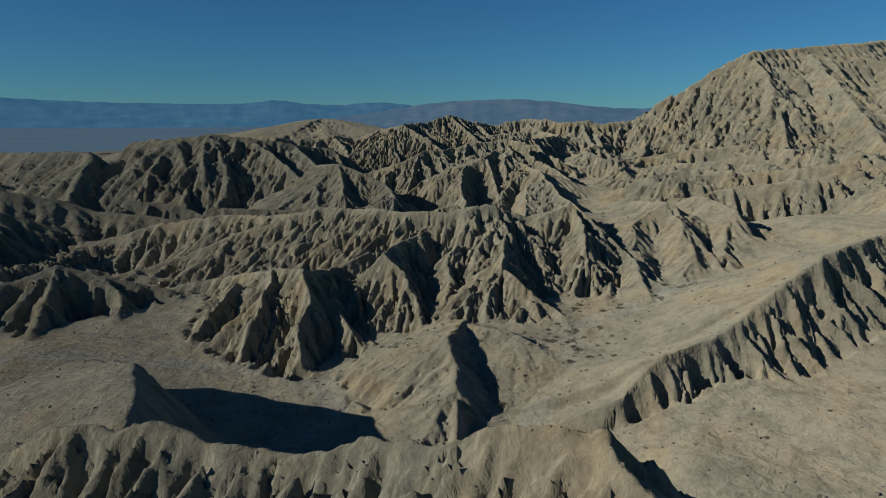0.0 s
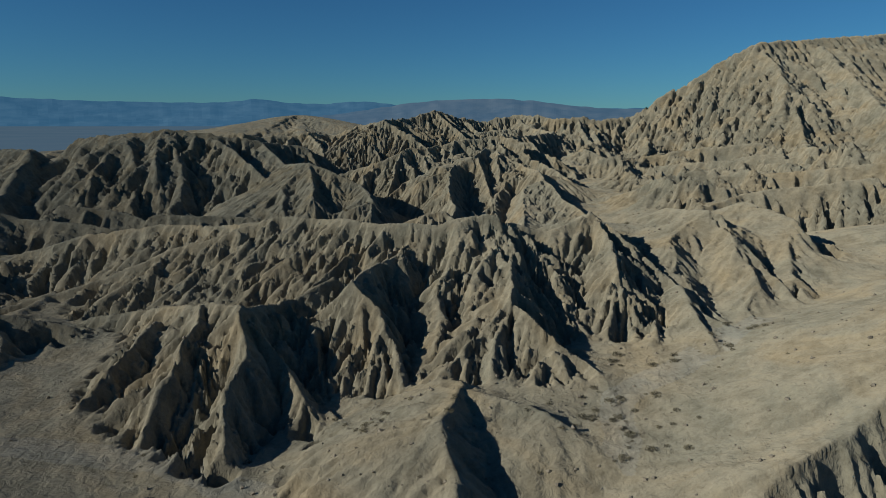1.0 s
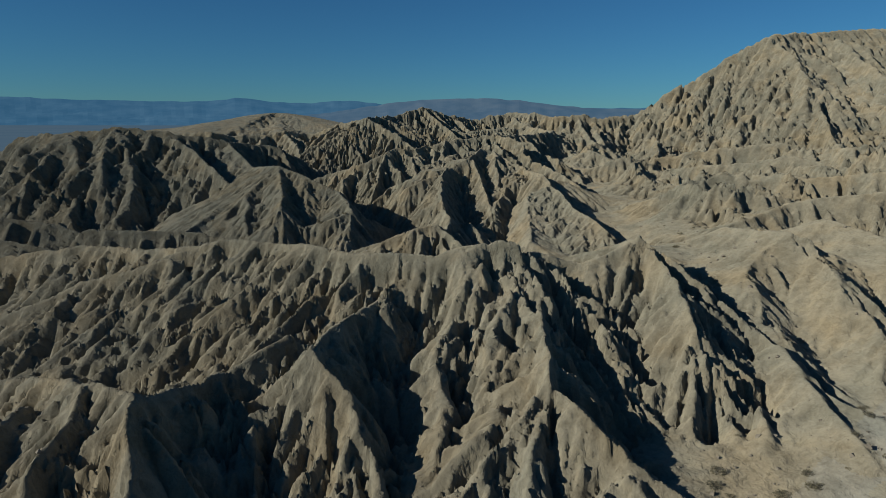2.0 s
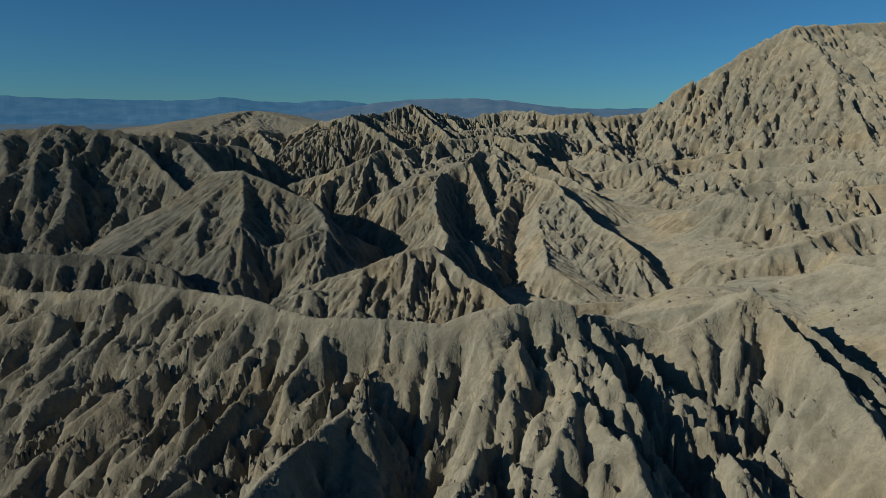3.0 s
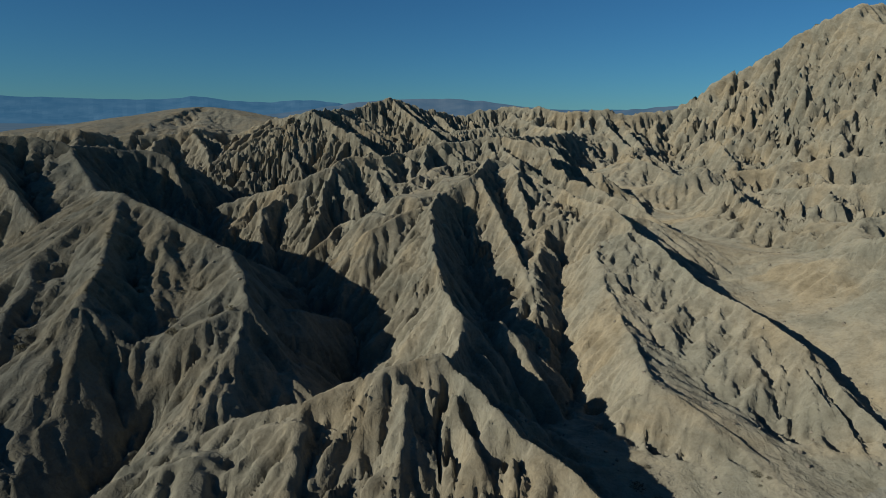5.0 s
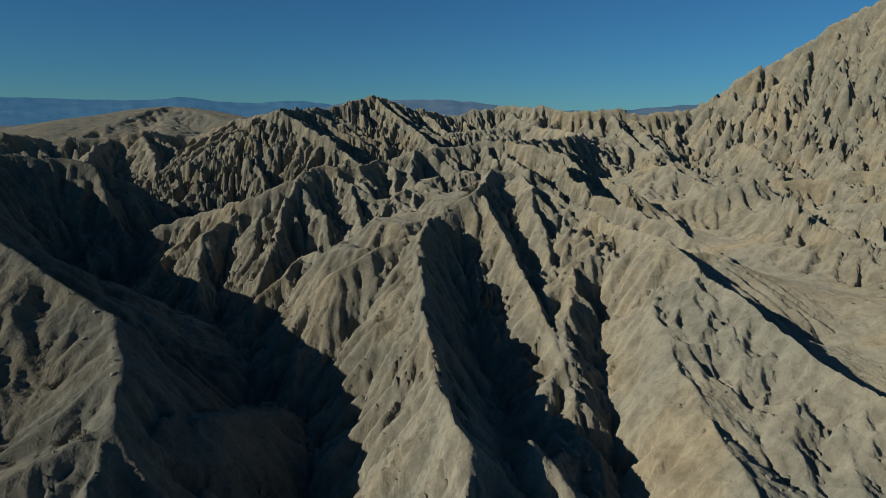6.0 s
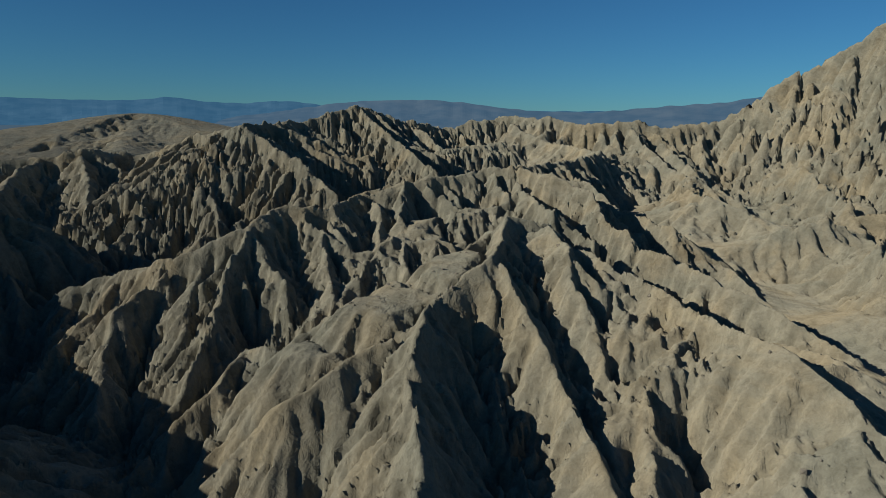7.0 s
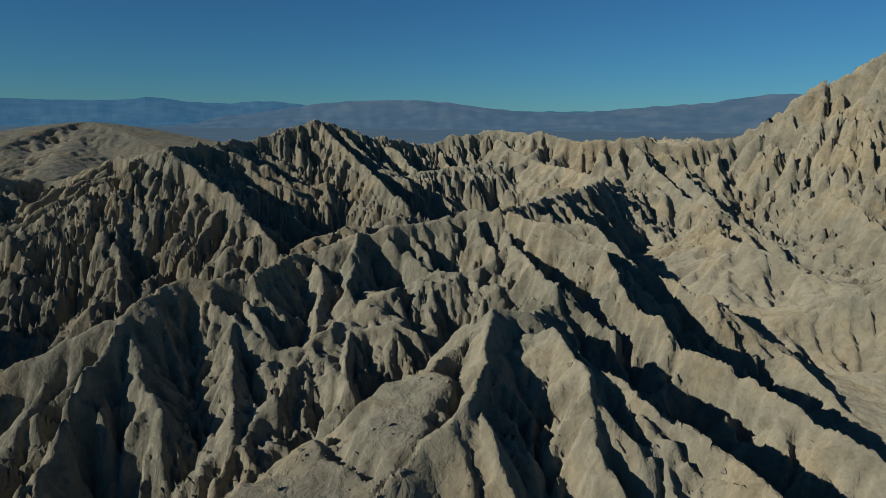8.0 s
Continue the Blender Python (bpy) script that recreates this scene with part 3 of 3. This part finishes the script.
# crests
STEEP = 1.0
WX = X + 1.1 * value_noise(X, Y, 7, 3) + 0.5 * value_noise(X, Y, 2.6, 4)
WY = Y + 1.1 * value_noise(X, Y, 7, 5) + 0.5 * value_noise(X, Y, 2.6, 6)
top = np.full_like(X, -50.0)
owner = np.full(X.shape, -1, dtype=np.int32)
rough = np.zeros_like(X)
away = np.full_like(X, 50.0)
for number, (name, pts, k_left, k_right, gully, radius, *shelf) in enumerate(RIDGES):
    shelf = shelf[0] if shelf else 400.0
    cut_left, cut_right = gully if isinstance(gully, tuple) else (gully, gully)
    for (ax, ay, az), (bx, by, bz) in zip(pts[:-1], pts[1:]):
        reach = min((max(az, bz) - 17) / min(k_left, k_right) + 4, shelf + max(az, bz) - 13)
        i0, i1 = np.searchsorted(ys, (min(ay, by) - reach, max(ay, by) + reach))
        j0, j1 = np.searchsorted(xs, (min(ax, bx) - reach, max(ax, bx) + reach))
        if i1 <= i0 or j1 <= j0:
            continue
        px, py = WX[i0:i1, j0:j1] - ax, WY[i0:i1, j0:j1] - ay
        dx, dy = bx - ax, by - ay
        length = math.hypot(dx, dy)
        s = np.clip((px * dx + py * dy) / length ** 2, 0, 1)
        d = np.hypot(px - s * dx, py - s * dy)
        side = (dx * py - dy * px) / length / np.maximum(d, 0.3)
        k = k_right + (k_left - k_right) * np.clip(side * 1.2 + 0.5, 0, 1)
        d = np.sqrt(d * d + radius * radius) - radius
        h = az + s * (bz - az) - STEEP * k * np.minimum(d, shelf) - np.maximum(k, 1.0) * np.maximum(d - shelf, 0)
        part_top = top[i0:i1, j0:j1]
        win = h > part_top
        part_top[win] = h[win]
        owner[i0:i1, j0:j1][win] = number
        away[i0:i1, j0:j1][win] = d[win]
        rough[i0:i1, j0:j1][win] = np.where(side > 0, cut_left, cut_right)[win]
for line, slope in RAVINES:
    for (ax, ay, az), (bx, by, bz) in zip(line[:-1], line[1:]):
        px, py, dx, dy = WX - ax, WY - ay, bx - ax, by - ay
        s = np.clip((px * dx + py * dy) / (dx * dx + dy * dy), 0, 1)
        top = np.minimum(top, az + s * (bz - az) + slope * np.hypot(px - s * dx, py - s * dy))
crag = np.clip((Y - 150) / 40, 0.1, 0.9) + 0.6 * np.clip((34 - Y) / 6, 0, 1)
top += crag * np.clip((rough - 0.35) / 0.65, 0, 1) * (0.8 * value_noise(X, Y, 2.4, 68) + 0.6 * value_noise(X, Y, 1.1, 69))
above = top - floor_z
owner[above < 0] = -1
soft = 0.7
Z = floor_z + 0.5 * (above + np.sqrt(above * above + soft * soft)) - 0.12
rough = np.maximum(rough * np.clip(above / 1.2 + 0.25, 0, 1), 1.0 * np.maximum(hilly, west))


def blur(z, r):
    for axis in (0, 1):
        pad = np.concatenate((np.repeat(z.take([0], axis), r + 1, axis), z, np.repeat(z.take([-1], axis), r, axis)), axis)
        c = np.cumsum(pad, axis)
        n = z.shape[axis]
        z = (c.take(range(2 * r + 1, 2 * r + 1 + n), axis) - c.take(range(n), axis)) / (2 * r + 1)
    return z


def gullies(z, size, depth, salt, lo, hi, stretch, stray, sharp=2.4):
    """Cuts runnels of one size down the fall line; stray: how far they turn into the larger runnels."""
    gy, gx = np.gradient(z, ys, xs)
    slope = np.hypot(gx, gy) + 1e-6
    fx, fy = BASE_GX + stray * (gx - BASE_GX), BASE_GY + stray * (gy - BASE_GY)
    fall = np.hypot(fx, fy) + 1e-6
    ux, uy = -fy / fall, fx / fall
    cell = size * stretch
    u, v = X / cell, Y / cell
    iu, iv = np.floor(u), np.floor(v)
    re, im, tot = np.zeros_like(z), np.zeros_like(z), np.zeros_like(z)
    for a in (-1, 0, 1):
        for b in (-1, 0, 1):
            cx = iu + a + 0.5 + 0.8 * (lattice(iu + a, iv + b, salt) - 0.5)
            cy = iv + b + 0.5 + 0.8 * (lattice(iu + a, iv + b, salt + 1) - 0.5)
            qx, qy = u - cx, v - cy
            w = np.exp(-2.2 * (qx * qx + qy * qy))
            ph = (qx * ux + qy * uy) * cell / size * 2 * math.pi + 6.283 * lattice(iu + a, iv + b, salt + 2)
            re += w * np.cos(ph)
            im += w * np.sin(ph)
            tot += w
    mag = np.sqrt(re * re + im * im) / tot
    bend = np.arctan2(im, re)
    rib = 0.3 * (1 - np.abs(bend) / math.pi) + 0.7 * (1 - (np.abs(bend) / math.pi) ** sharp)
    steep = np.maximum(np.clip((np.maximum(slope, fall) - lo) / (hi - lo), 0, 1), np.clip((rough - 1.05) * 5, 0, 0.8))
    vary = 0.3 + 1.5 * (value_noise(X, Y, size * 2.6, salt + 5) + 0.5)
    vary *= np.clip((size / CELL - 1.4) / 1.2, 0, 1)
    return z - depth * vary * (1 - rib) * np.clip(mag * 1.8, 0.25, 1) * steep * rough * DEEP * np.clip(away / (0.8 * size) + 0.2, 0, 1)


def flutes(z, width, length, depth, salt, round_by):
    """Fine flutes: noise drawn out along the fall line, so that they run together downhill."""
    gy, gx = np.gradient(blur(z, round_by), ys, xs)
    slope = np.hypot(gx, gy) + 1e-6
    step = 0.5 * width
    di = (gy / slope * step / np.gradient(ys)[:, None]).astype(np.float32)
    dj = (gx / slope * step / np.gradient(xs)[None, :]).astype(np.float32)
    grain = (value_noise(X, Y, width, salt) + 0.5 * value_noise(X, Y, 0.5 * width, salt + 1)).astype(np.float32)
    rows, cols = z.shape
    total = grain.copy()
    for sign in (1, -1):
        i, j = np.mgrid[0:rows, 0:cols].astype(np.float32)
        ii, jj = i.astype(np.int32), j.astype(np.int32)
        for _ in range(int(length / 2 / step)):
            i = np.clip(i + sign * di[ii, jj], 0, rows - 1)
            j = np.clip(j + sign * dj[ii, jj], 0, cols - 1)
            ii, jj = np.rint(i).astype(np.int32), np.rint(j).astype(np.int32)
            total += grain[ii, jj]
    total /= total.std()
    steep = np.maximum(np.clip((slope - 0.22) / 0.35, 0, 1), np.clip((rough - 1.05) * 5, 0, 0.6))
    vary = 0.5 + 1.0 * (value_noise(X, Y, 6 * width, salt + 2) + 0.5)
    reach = np.clip((width / CELL - 0.9) / 0.9, 0, 1)
    return z - depth * vary * reach * steep * rough * DEEP * np.clip(away / width + 0.25, 0, 1) * np.clip(0.35 - total, 0, 2.0) ** 1.1


def runoff(z, strength, most, side):
    """Cuts branching runnels where water gathers: drained area by steepest descent, V-shaped beds."""
    rows, cols = z.shape
    gy, gx = np.gradient(z, ys, xs)
    slope = np.hypot(gx, gy)
    here = np.arange(z.size).reshape(z.shape)
    best, into = np.zeros_like(z), here.copy()
    for a in (-1, 0, 1):
        for b in (-1, 0, 1):
            if a == 0 and b == 0:
                continue
            zn = np.roll(z, (-a, -b), (0, 1))
            dist = np.hypot(np.roll(Y, -a, 0) - Y, np.roll(X, -b, 1) - X) + 1e-6
            fall = (z - zn) / dist * (0.75 + 0.5 * np.random.rand(rows, cols))
            win = fall > best
            best[win] = fall[win]
            into[win] = np.roll(here, (-a, -b), (0, 1))[win]
    cell = (np.gradient(ys)[:, None] * np.gradient(xs)[None, :]).ravel()
    into = into.ravel()
    moving = into != np.arange(z.size)
    area = cell.copy()
    src, dst = np.nonzero(moving)[0], into[moving]
    for _ in range(160):
        area = cell + np.bincount(dst, weights=area[src], minlength=z.size)
    area = area.reshape(z.shape)
    cut = np.minimum(strength * np.maximum(area - 0.6, 0) ** 0.42, most) * np.maximum(np.clip((slope - 0.28) / 0.4, 0, 1), np.clip((rough - 1.05) * 5, 0, 0.7)) * rough
    dx, dy = np.gradient(xs)[None, :], np.gradient(ys)[:, None]
    for _ in range(5):
        for a in (-1, 1):
            cut = np.maximum(cut, np.roll(cut, a, 1) - side * dx)
            cut = np.maximum(cut, np.roll(cut, a, 0) - side * dy)
    return z - blur(cut, 1)


smooth = blur(blur(Z, 7), 7)
BASE_GY, BASE_GX = np.gradient(smooth, ys, xs)
CELL = np.maximum(np.gradient(xs)[None, :], np.gradient(ys)[:, None])
DEEP = 1 + 0.4 * np.clip((-32 - X) / 15, 0, 1) + 0.6 * np.clip((X - 50) / 20, 0, 1) + 0.4 * np.clip((Y - 200) / 20, 0, 1)
Z = gullies(Z, 7.0, 1.0, 11, 0.2, 0.6, 2.4, 0.4)
Z = gullies(Z, 3.3, 1.05, 21, 0.2, 0.6, 3.0, 0.22)
flank = np.clip((X - 55) / 20, 0, 1)
Z += flank * (gullies(Z, 2.1, 1.5, 71, 0.2, 0.6, 3.0, 0.3) - Z)
Z = runoff(Z, 0.15, 1.1, 1.0)
Z = gullies(Z, 1.6, 0.55, 31, 0.15, 0.55, 3.6, 0.15, 2.0)
Z = flutes(Z, 1.05, 5.5, 0.85, 81, 3)
lumps = np.clip((np.hypot(BASE_GX, BASE_GY) - 0.3) / 0.4, 0, 1) * rough
Z += lumps * (0.28 * value_noise(X, Y, 1.3, 63) + 0.2 * value_noise(X, Y, 0.7, 64))
Z = flutes(Z, 0.5, 3.0, 0.55, 91, 2)
Z += 0.12 * np.clip((0.24 - CELL) / 0.08, 0, 1) * (blur(Z, 1) - Z)
Z += 0.10 * value_noise(X, Y, 1.1, 7) + 0.05 * value_noise(X, Y, 0.5, 8)


def sheet(name, keep, material):
    """One mesh of the cells of the land that keep marks."""
    ci, cj = np.nonzero(keep)
    w = X.shape[1]
    quads = np.stack((ci * w + cj, ci * w + cj + 1, (ci + 1) * w + cj + 1, (ci + 1) * w + cj), axis=1)
    used, inverse = np.unique(quads, return_inverse=True)
    co = np.stack((X.ravel()[used], Y.ravel()[used], Z.ravel()[used]), axis=1).astype(np.float32)
    faces = inverse.reshape(-1, 4).astype(np.int32)
    me = bpy.data.meshes.new(name)
    me.vertices.add(len(co))
    me.vertices.foreach_set("co", co.ravel())
    me.loops.add(faces.size)
    me.loops.foreach_set("vertex_index", faces.ravel())
    me.polygons.add(len(faces))
    me.polygons.foreach_set("loop_start", np.arange(0, faces.size, 4, dtype=np.int32))
    me.polygons.foreach_set("use_smooth", np.ones(len(faces), dtype=bool))
    me.update(calc_edges=True)
    me.materials.append(material)
    return new(name, me)


kinds = []
for r in RIDGES:
    if r[0] not in kinds:
        kinds.append(r[0])
cells = owner[:-1, :-1].copy()
# islands of a spur that lie apart from it go to the ground or spur around them
island = np.arange(cells.size)
flat = cells.ravel()
for _ in range(60):
    before = island.copy()
    grid = island.reshape(cells.shape)
    for axis in (0, 1):
        a = grid[:-1] if axis == 0 else grid[:, :-1]
        b = grid[1:] if axis == 0 else grid[:, 1:]
        same = (cells[:-1] == cells[1:]) if axis == 0 else (cells[:, :-1] == cells[:, 1:])
        low = np.minimum(a, b)
        a[same] = low[same]
        b[same] = low[same]
    island = grid.ravel()
    island = island[island]
    if (island == before).all():
        break
sizes = np.bincount(island, minlength=cells.size)
largest = np.zeros(len(RIDGES) + 1, dtype=np.int64)
np.maximum.at(largest, flat + 1, sizes[island])
loose = ((sizes[island] < largest[flat + 1]) & (flat >= 0)).reshape(cells.shape)
for _ in range(400):
    if not loose.any():
        break
    for axis, shift in ((0, 1), (0, -1), (1, 1), (1, -1)):
        near, near_loose = np.roll(cells, shift, axis), np.roll(loose, shift, axis)
        take = loose & ~near_loose
        cells[take] = near[take]
        loose &= ~take
for kind in kinds:
    thing, first = None, True
    for number, r in enumerate(RIDGES):
        keep = cells == number
        if r[0] != kind or not keep.any():
            continue
        if thing is None:
            thing = tagged(new(kind), LABELS.get(kind, "tan eroded clay ridge cut by deep gullies"), "ridge", "badland ridges")
        ob = sheet("main_crest" if first else "spur", keep, GREY_EARTH if kind in GREY else EARTH)
        ob.parent = thing
        first = False
# the sandy beds along which water runs after rain
COURSES = [[(-60, 60), (-38, 61), (-18, 57.5), (-11, 53), (-8, 47), (-14, 40)], [(30, 71), (20, 65), (13, 60.5), (12.2, 55), (9, 49), (6, 42)], [(-40, 125), (-20, 123), (-10, 117.5), (0, 113.6), (8, 111.5)], [(36, 122), (27, 121.5), (16, 117), (8, 111.5)]]
bed = np.zeros(cells.shape, dtype=bool)
for course in COURSES:
    for (ax, ay), (bx, by) in zip(course[:-1], course[1:]):
        px, py = WX[:-1, :-1] - ax, WY[:-1, :-1] - ay
        f = np.clip((px * (bx - ax) + py * (by - ay)) / ((bx - ax) ** 2 + (by - ay) ** 2), 0, 1)
        bed |= np.hypot(px - f * (bx - ax), py - f * (by - ay)) < 1.3
bed &= cells == -1
tagged(sheet("wash_bed", bed, SAND), "pale dry sand in the bed of a wash", "wash", kind="structure")
tagged(sheet("ground", (cells == -1) & ~bed, EARTH), "pale sandy wash bed and smooth desert ground", "ground", kind="structure")


# ---- far plain and mountains ----
def plain():
    bm = bmesh.new()
    inner = [(-258, -58), (258, -58), (258, 478), (-258, 478)]
    ring_a = [bm.verts.new((x, y, 22.0)) for x, y in inner]
    ring_b = [bm.verts.new((x, y, 20.0)) for x, y in ((-4800, -4800), (4800, -4800), (4800, 4800), (-4800, 4800))]
    for i in range(4):
        j = (i + 1) % 4
        bm.faces.new((ring_a[i], ring_b[i], ring_b[j], ring_a[j]))
    me = bpy.data.meshes.new("plain")
    bm.normal_update()
    bm.to_mesh(me)
    bm.free()
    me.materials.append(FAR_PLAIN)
    return tagged(new("plain", me), "flat desert plain reaching the horizon, haze painted on as a glow", "plain", kind="structure")


plain()


def far_range(name, dist, depth, sky_line, material, label, salt):
    """A mountain range along an arc. sky_line: bearing in degrees from +y to the right, height in metres over the plain."""
    b0, b1 = sky_line[0][0], sky_line[-1][0]
    nb, nd = 360, 28
    bm_co, faces = [], []
    bear = np.linspace(b0, b1, nb)
    crest = np.interp(bear, [s[0] for s in sky_line], [s[1] for s in sky_line])
    for j in range(nd):
        f = j / (nd - 1)
        r = dist - depth * (1 - f)
        for i in range(nb):
            x, y = r * math.sin(radians(bear[i])), r * math.cos(radians(bear[i]))
            n = noise.hetero_terrain(Vector((x * 0.0035, y * 0.0035, salt)), 0.9, 2.1, 5, 0.4)
            h = crest[i] * f ** 1.3 * (1 - 0.35 * (1 - f) * abs(n)) + (6 * noise.noise(Vector((bear[i] * 1.1, salt, f * 3))) if f > 0 else -4)
            bm_co.append((x, y, 24 + h))
    for j in range(nd - 1):
        for i in range(nb - 1):
            a = j * nb + i
            faces.append((a, a + 1, a + nb + 1, a + nb))
    me = bpy.data.meshes.new(name)
    me.from_pydata(bm_co, [], faces)
    me.materials.append(material)
    return tagged(new(name, me), label, "mountains", "far mountain ranges", "structure")


far_range("far_mountains", 4600, 900, [(-60, 175), (-45, 178), (-36, 172), (-32, 158), (-27, 148), (-20, 146), (-17, 152), (-15.2, 174), (-14, 172), (-12, 150), (-9, 146), (-6.5, 165), (-4.6, 160), (-2, 135), (10, 120), (60, 120)], FAR_BLUE, "far mountain range with blue haze painted on as a glow", 1.3)
far_range("far_mountains", 4100, 700, [(-14, 0), (-9, 60), (-5.3, 96), (-2, 138), (1, 158), (4.8, 170), (7, 168), (9.5, 158), (12.5, 130), (16, 106), (20.3, 102), (24, 122), (27, 142), (29, 152), (31, 162), (33, 186), (35.2, 208), (38, 206), (60, 180)], FAR_MAUVE, "far mountain range with mauve haze painted on as a glow", 4.7)


# ---- shrubs and stones ----
def ground_z(x, y):
    i = min(max(int(np.searchsorted(ys, y)) - 1, 0), len(ys) - 2)
    j = min(max(int(np.searchsorted(xs, x)) - 1, 0), len(xs) - 2)
    u, v = (x - xs[j]) / (xs[j + 1] - xs[j]), (y - ys[i]) / (ys[i + 1] - ys[i])
    return (Z[i, j] * (1 - u) + Z[i, j + 1] * u) * (1 - v) + (Z[i + 1, j] * (1 - u) + Z[i + 1, j + 1] * u) * v


def tilt_at(x, y):
    return math.hypot(ground_z(x + 0.6, y) - ground_z(x - 0.6, y), ground_z(x, y + 0.6) - ground_z(x, y - 0.6)) / 1.2


def plain_material(name, low, high, scale):
    mat = bpy.data.materials.new(name)
    nt, bsdf = nodes_of(mat)
    info = nt.nodes.new("ShaderNodeObjectInfo")
    geo = nt.nodes.new("ShaderNodeNewGeometry")
    fac = noise_tex(nt, scale, 3, 0.6, geo.outputs["Position"])
    col = ramp(nt, [(0.3, low), (0.7, high)], fac)
    var = ramp(nt, [(0.0, (0.75, 0.75, 0.75)), (1.0, (1.2, 1.15, 1.05))], info.outputs["Random"])
    nt.links.new(mix(nt, 1.0, col, var, "MULTIPLY"), bsdf.inputs["Base Color"])
    bsdf.inputs["Roughness"].default_value = 0.9
    bsdf.inputs["Specular IOR Level"].default_value = 0.15
    return mat


LEAF = plain_material("dry_shrub_leaf", (0.085, 0.08, 0.052), (0.15, 0.135, 0.09), 9.0)
STEM = plain_material("grey_shrub_stem", (0.07, 0.055, 0.04), (0.12, 0.10, 0.075), 6.0)
STONE = plain_material("pale_stone", (0.17, 0.15, 0.115), (0.29, 0.255, 0.195), 3.0)


def part(name, bm, material, parent, label=""):
    me = bpy.data.meshes.new(name)
    bm.to_mesh(me)
    bm.free()
    me.materials.append(material)
    ob = new(name, me)
    ob.parent = parent
    if label:
        ob["label"] = label
    return ob


def shrub(seed):
    """A low desert shrub, about one metre across."""
    rng = random.Random(seed)
    thing = new("desert_shrub")
    stems, leaves = bmesh.new(), bmesh.new()
    for _ in range(9):
        a, lean = rng.uniform(0, 6.28), rng.uniform(0.15, 0.42)
        tip = Vector((math.cos(a) * lean, math.sin(a) * lean, rng.uniform(0.28, 0.5)))
        wide = Vector((-math.sin(a), math.cos(a), 0)) * 0.018
        deep = Vector((math.cos(a), math.sin(a), 0)) * 0.018
        ring = [stems.verts.new(v + Vector((0, 0, -0.08))) for v in (wide, deep, -wide)]
        point = stems.verts.new(tip)
        for k in range(3):
            stems.faces.new((ring[k], ring[(k + 1) % 3], point))
    for _ in range(150):
        a, r = rng.uniform(0, 6.28), rng.uniform(0.1, 0.5) ** 0.8
        up = rng.uniform(0.04, 0.5) * (1.05 - r * r * 1.6)
        c = Vector((math.cos(a) * r, math.sin(a) * r * rng.uniform(0.8, 1.1), max(up, 0.03)))
        e = Euler((rng.uniform(0, 6.28), rng.uniform(0, 6.28), rng.uniform(0, 6.28))).to_matrix()
        size = rng.uniform(0.035, 0.075)
        leaves.faces.new([leaves.verts.new(c + e @ Vector(q) * size) for q in ((-1, -0.5, 0), (1, -0.4, 0.3), (0.9, 0.6, 0), (-0.7, 0.5, 0.25))])
    part("stems", stems, STEM, thing, "thin grey woody stems")
    part("foliage", leaves, LEAF, thing, "sparse dull olive-brown foliage")
    return tagged(thing, "low dry olive-brown shrub on pale sandy ground", "shrub", "desert shrubs")


SHRUBS = [shrub(n) for n in range(5)]
# where they stand: x and y from, to, how many
PATCHES = [(10, 30, 55, 72, 42), (8, 16, 52, 62, 30), (-20, 2, 55, 62, 22), (-12, 8, 46, 58, 10), (-18, 8, 108, 122, 34), (10, 36, 110, 127, 26), (18, 46, 28, 46, 10), (4, 26, 92, 104, 10), (38, 62, 118, 150, 20), (-27, -11, 137, 152, 46), (-40, -27, 140, 160, 12), (30, 60, 70, 100, 6)]
rng = random.Random(7)
made = 0
for x0, x1, y0, y1, count in PATCHES:
    tries = 0
    while count and tries < 600:
        tries += 1
        x, y = rng.uniform(x0, x1), rng.uniform(y0, y1)
        if tilt_at(x, y) > 0.42:
            continue
        size = 0.22 + 0.55 * rng.random() ** 1.9
        m = Matrix.LocRotScale((x, y, ground_z(x, y) - 0.03), Euler((0, 0, rng.uniform(0, 6.28))), (size, size, size * rng.uniform(0.7, 1.0)))
        if made < len(SHRUBS):
            SHRUBS[made].matrix_basis = m
        else:
            twin = copy_thing(SHRUBS[made % len(SHRUBS)], Matrix())
            twin.matrix_basis = m
        made += 1
        count -= 1


def stones(count):
    """Loose stones on the beds and slopes: one object of many small lumps."""
    rng = random.Random(11)
    verts, faces = [], []
    shape = [Vector(v).normalized() for v in ((1, 0, 0), (-1, 0, 0), (0, 1, 0), (0, -1, 0), (0, 0, 1), (0, 0, -1))]
    tris = ((0, 2, 4), (2, 1, 4), (1, 3, 4), (3, 0, 4), (2, 0, 5), (1, 2, 5), (3, 1, 5), (0, 3, 5))
    while count:
        y = rng.uniform(14, 200)
        x = rng.gauss(6, 22)
        if tilt_at(x, y) > 0.7:
            continue
        size = 0.05 + 0.16 * rng.random() ** 3
        e = Euler((rng.uniform(0, 6.28), rng.uniform(0, 6.28), rng.uniform(0, 6.28))).to_matrix()
        c, base = Vector((x, y, ground_z(x, y) + size * 0.2)), len(verts)
        for v in shape:
            verts.append(c + (e @ v) * size * rng.uniform(0.7, 1.2))
        faces += [(base + a, base + b, base + d) for a, b, d in tris]
        count -= 1
    me = bpy.data.meshes.new("loose_stones")
    me.from_pydata(verts, [], faces)
    me.materials.append(STONE)
    return tagged(new("loose_stones", me), "small pale stones scattered over the ground", "stones", kind="stuff")


stones(2600)
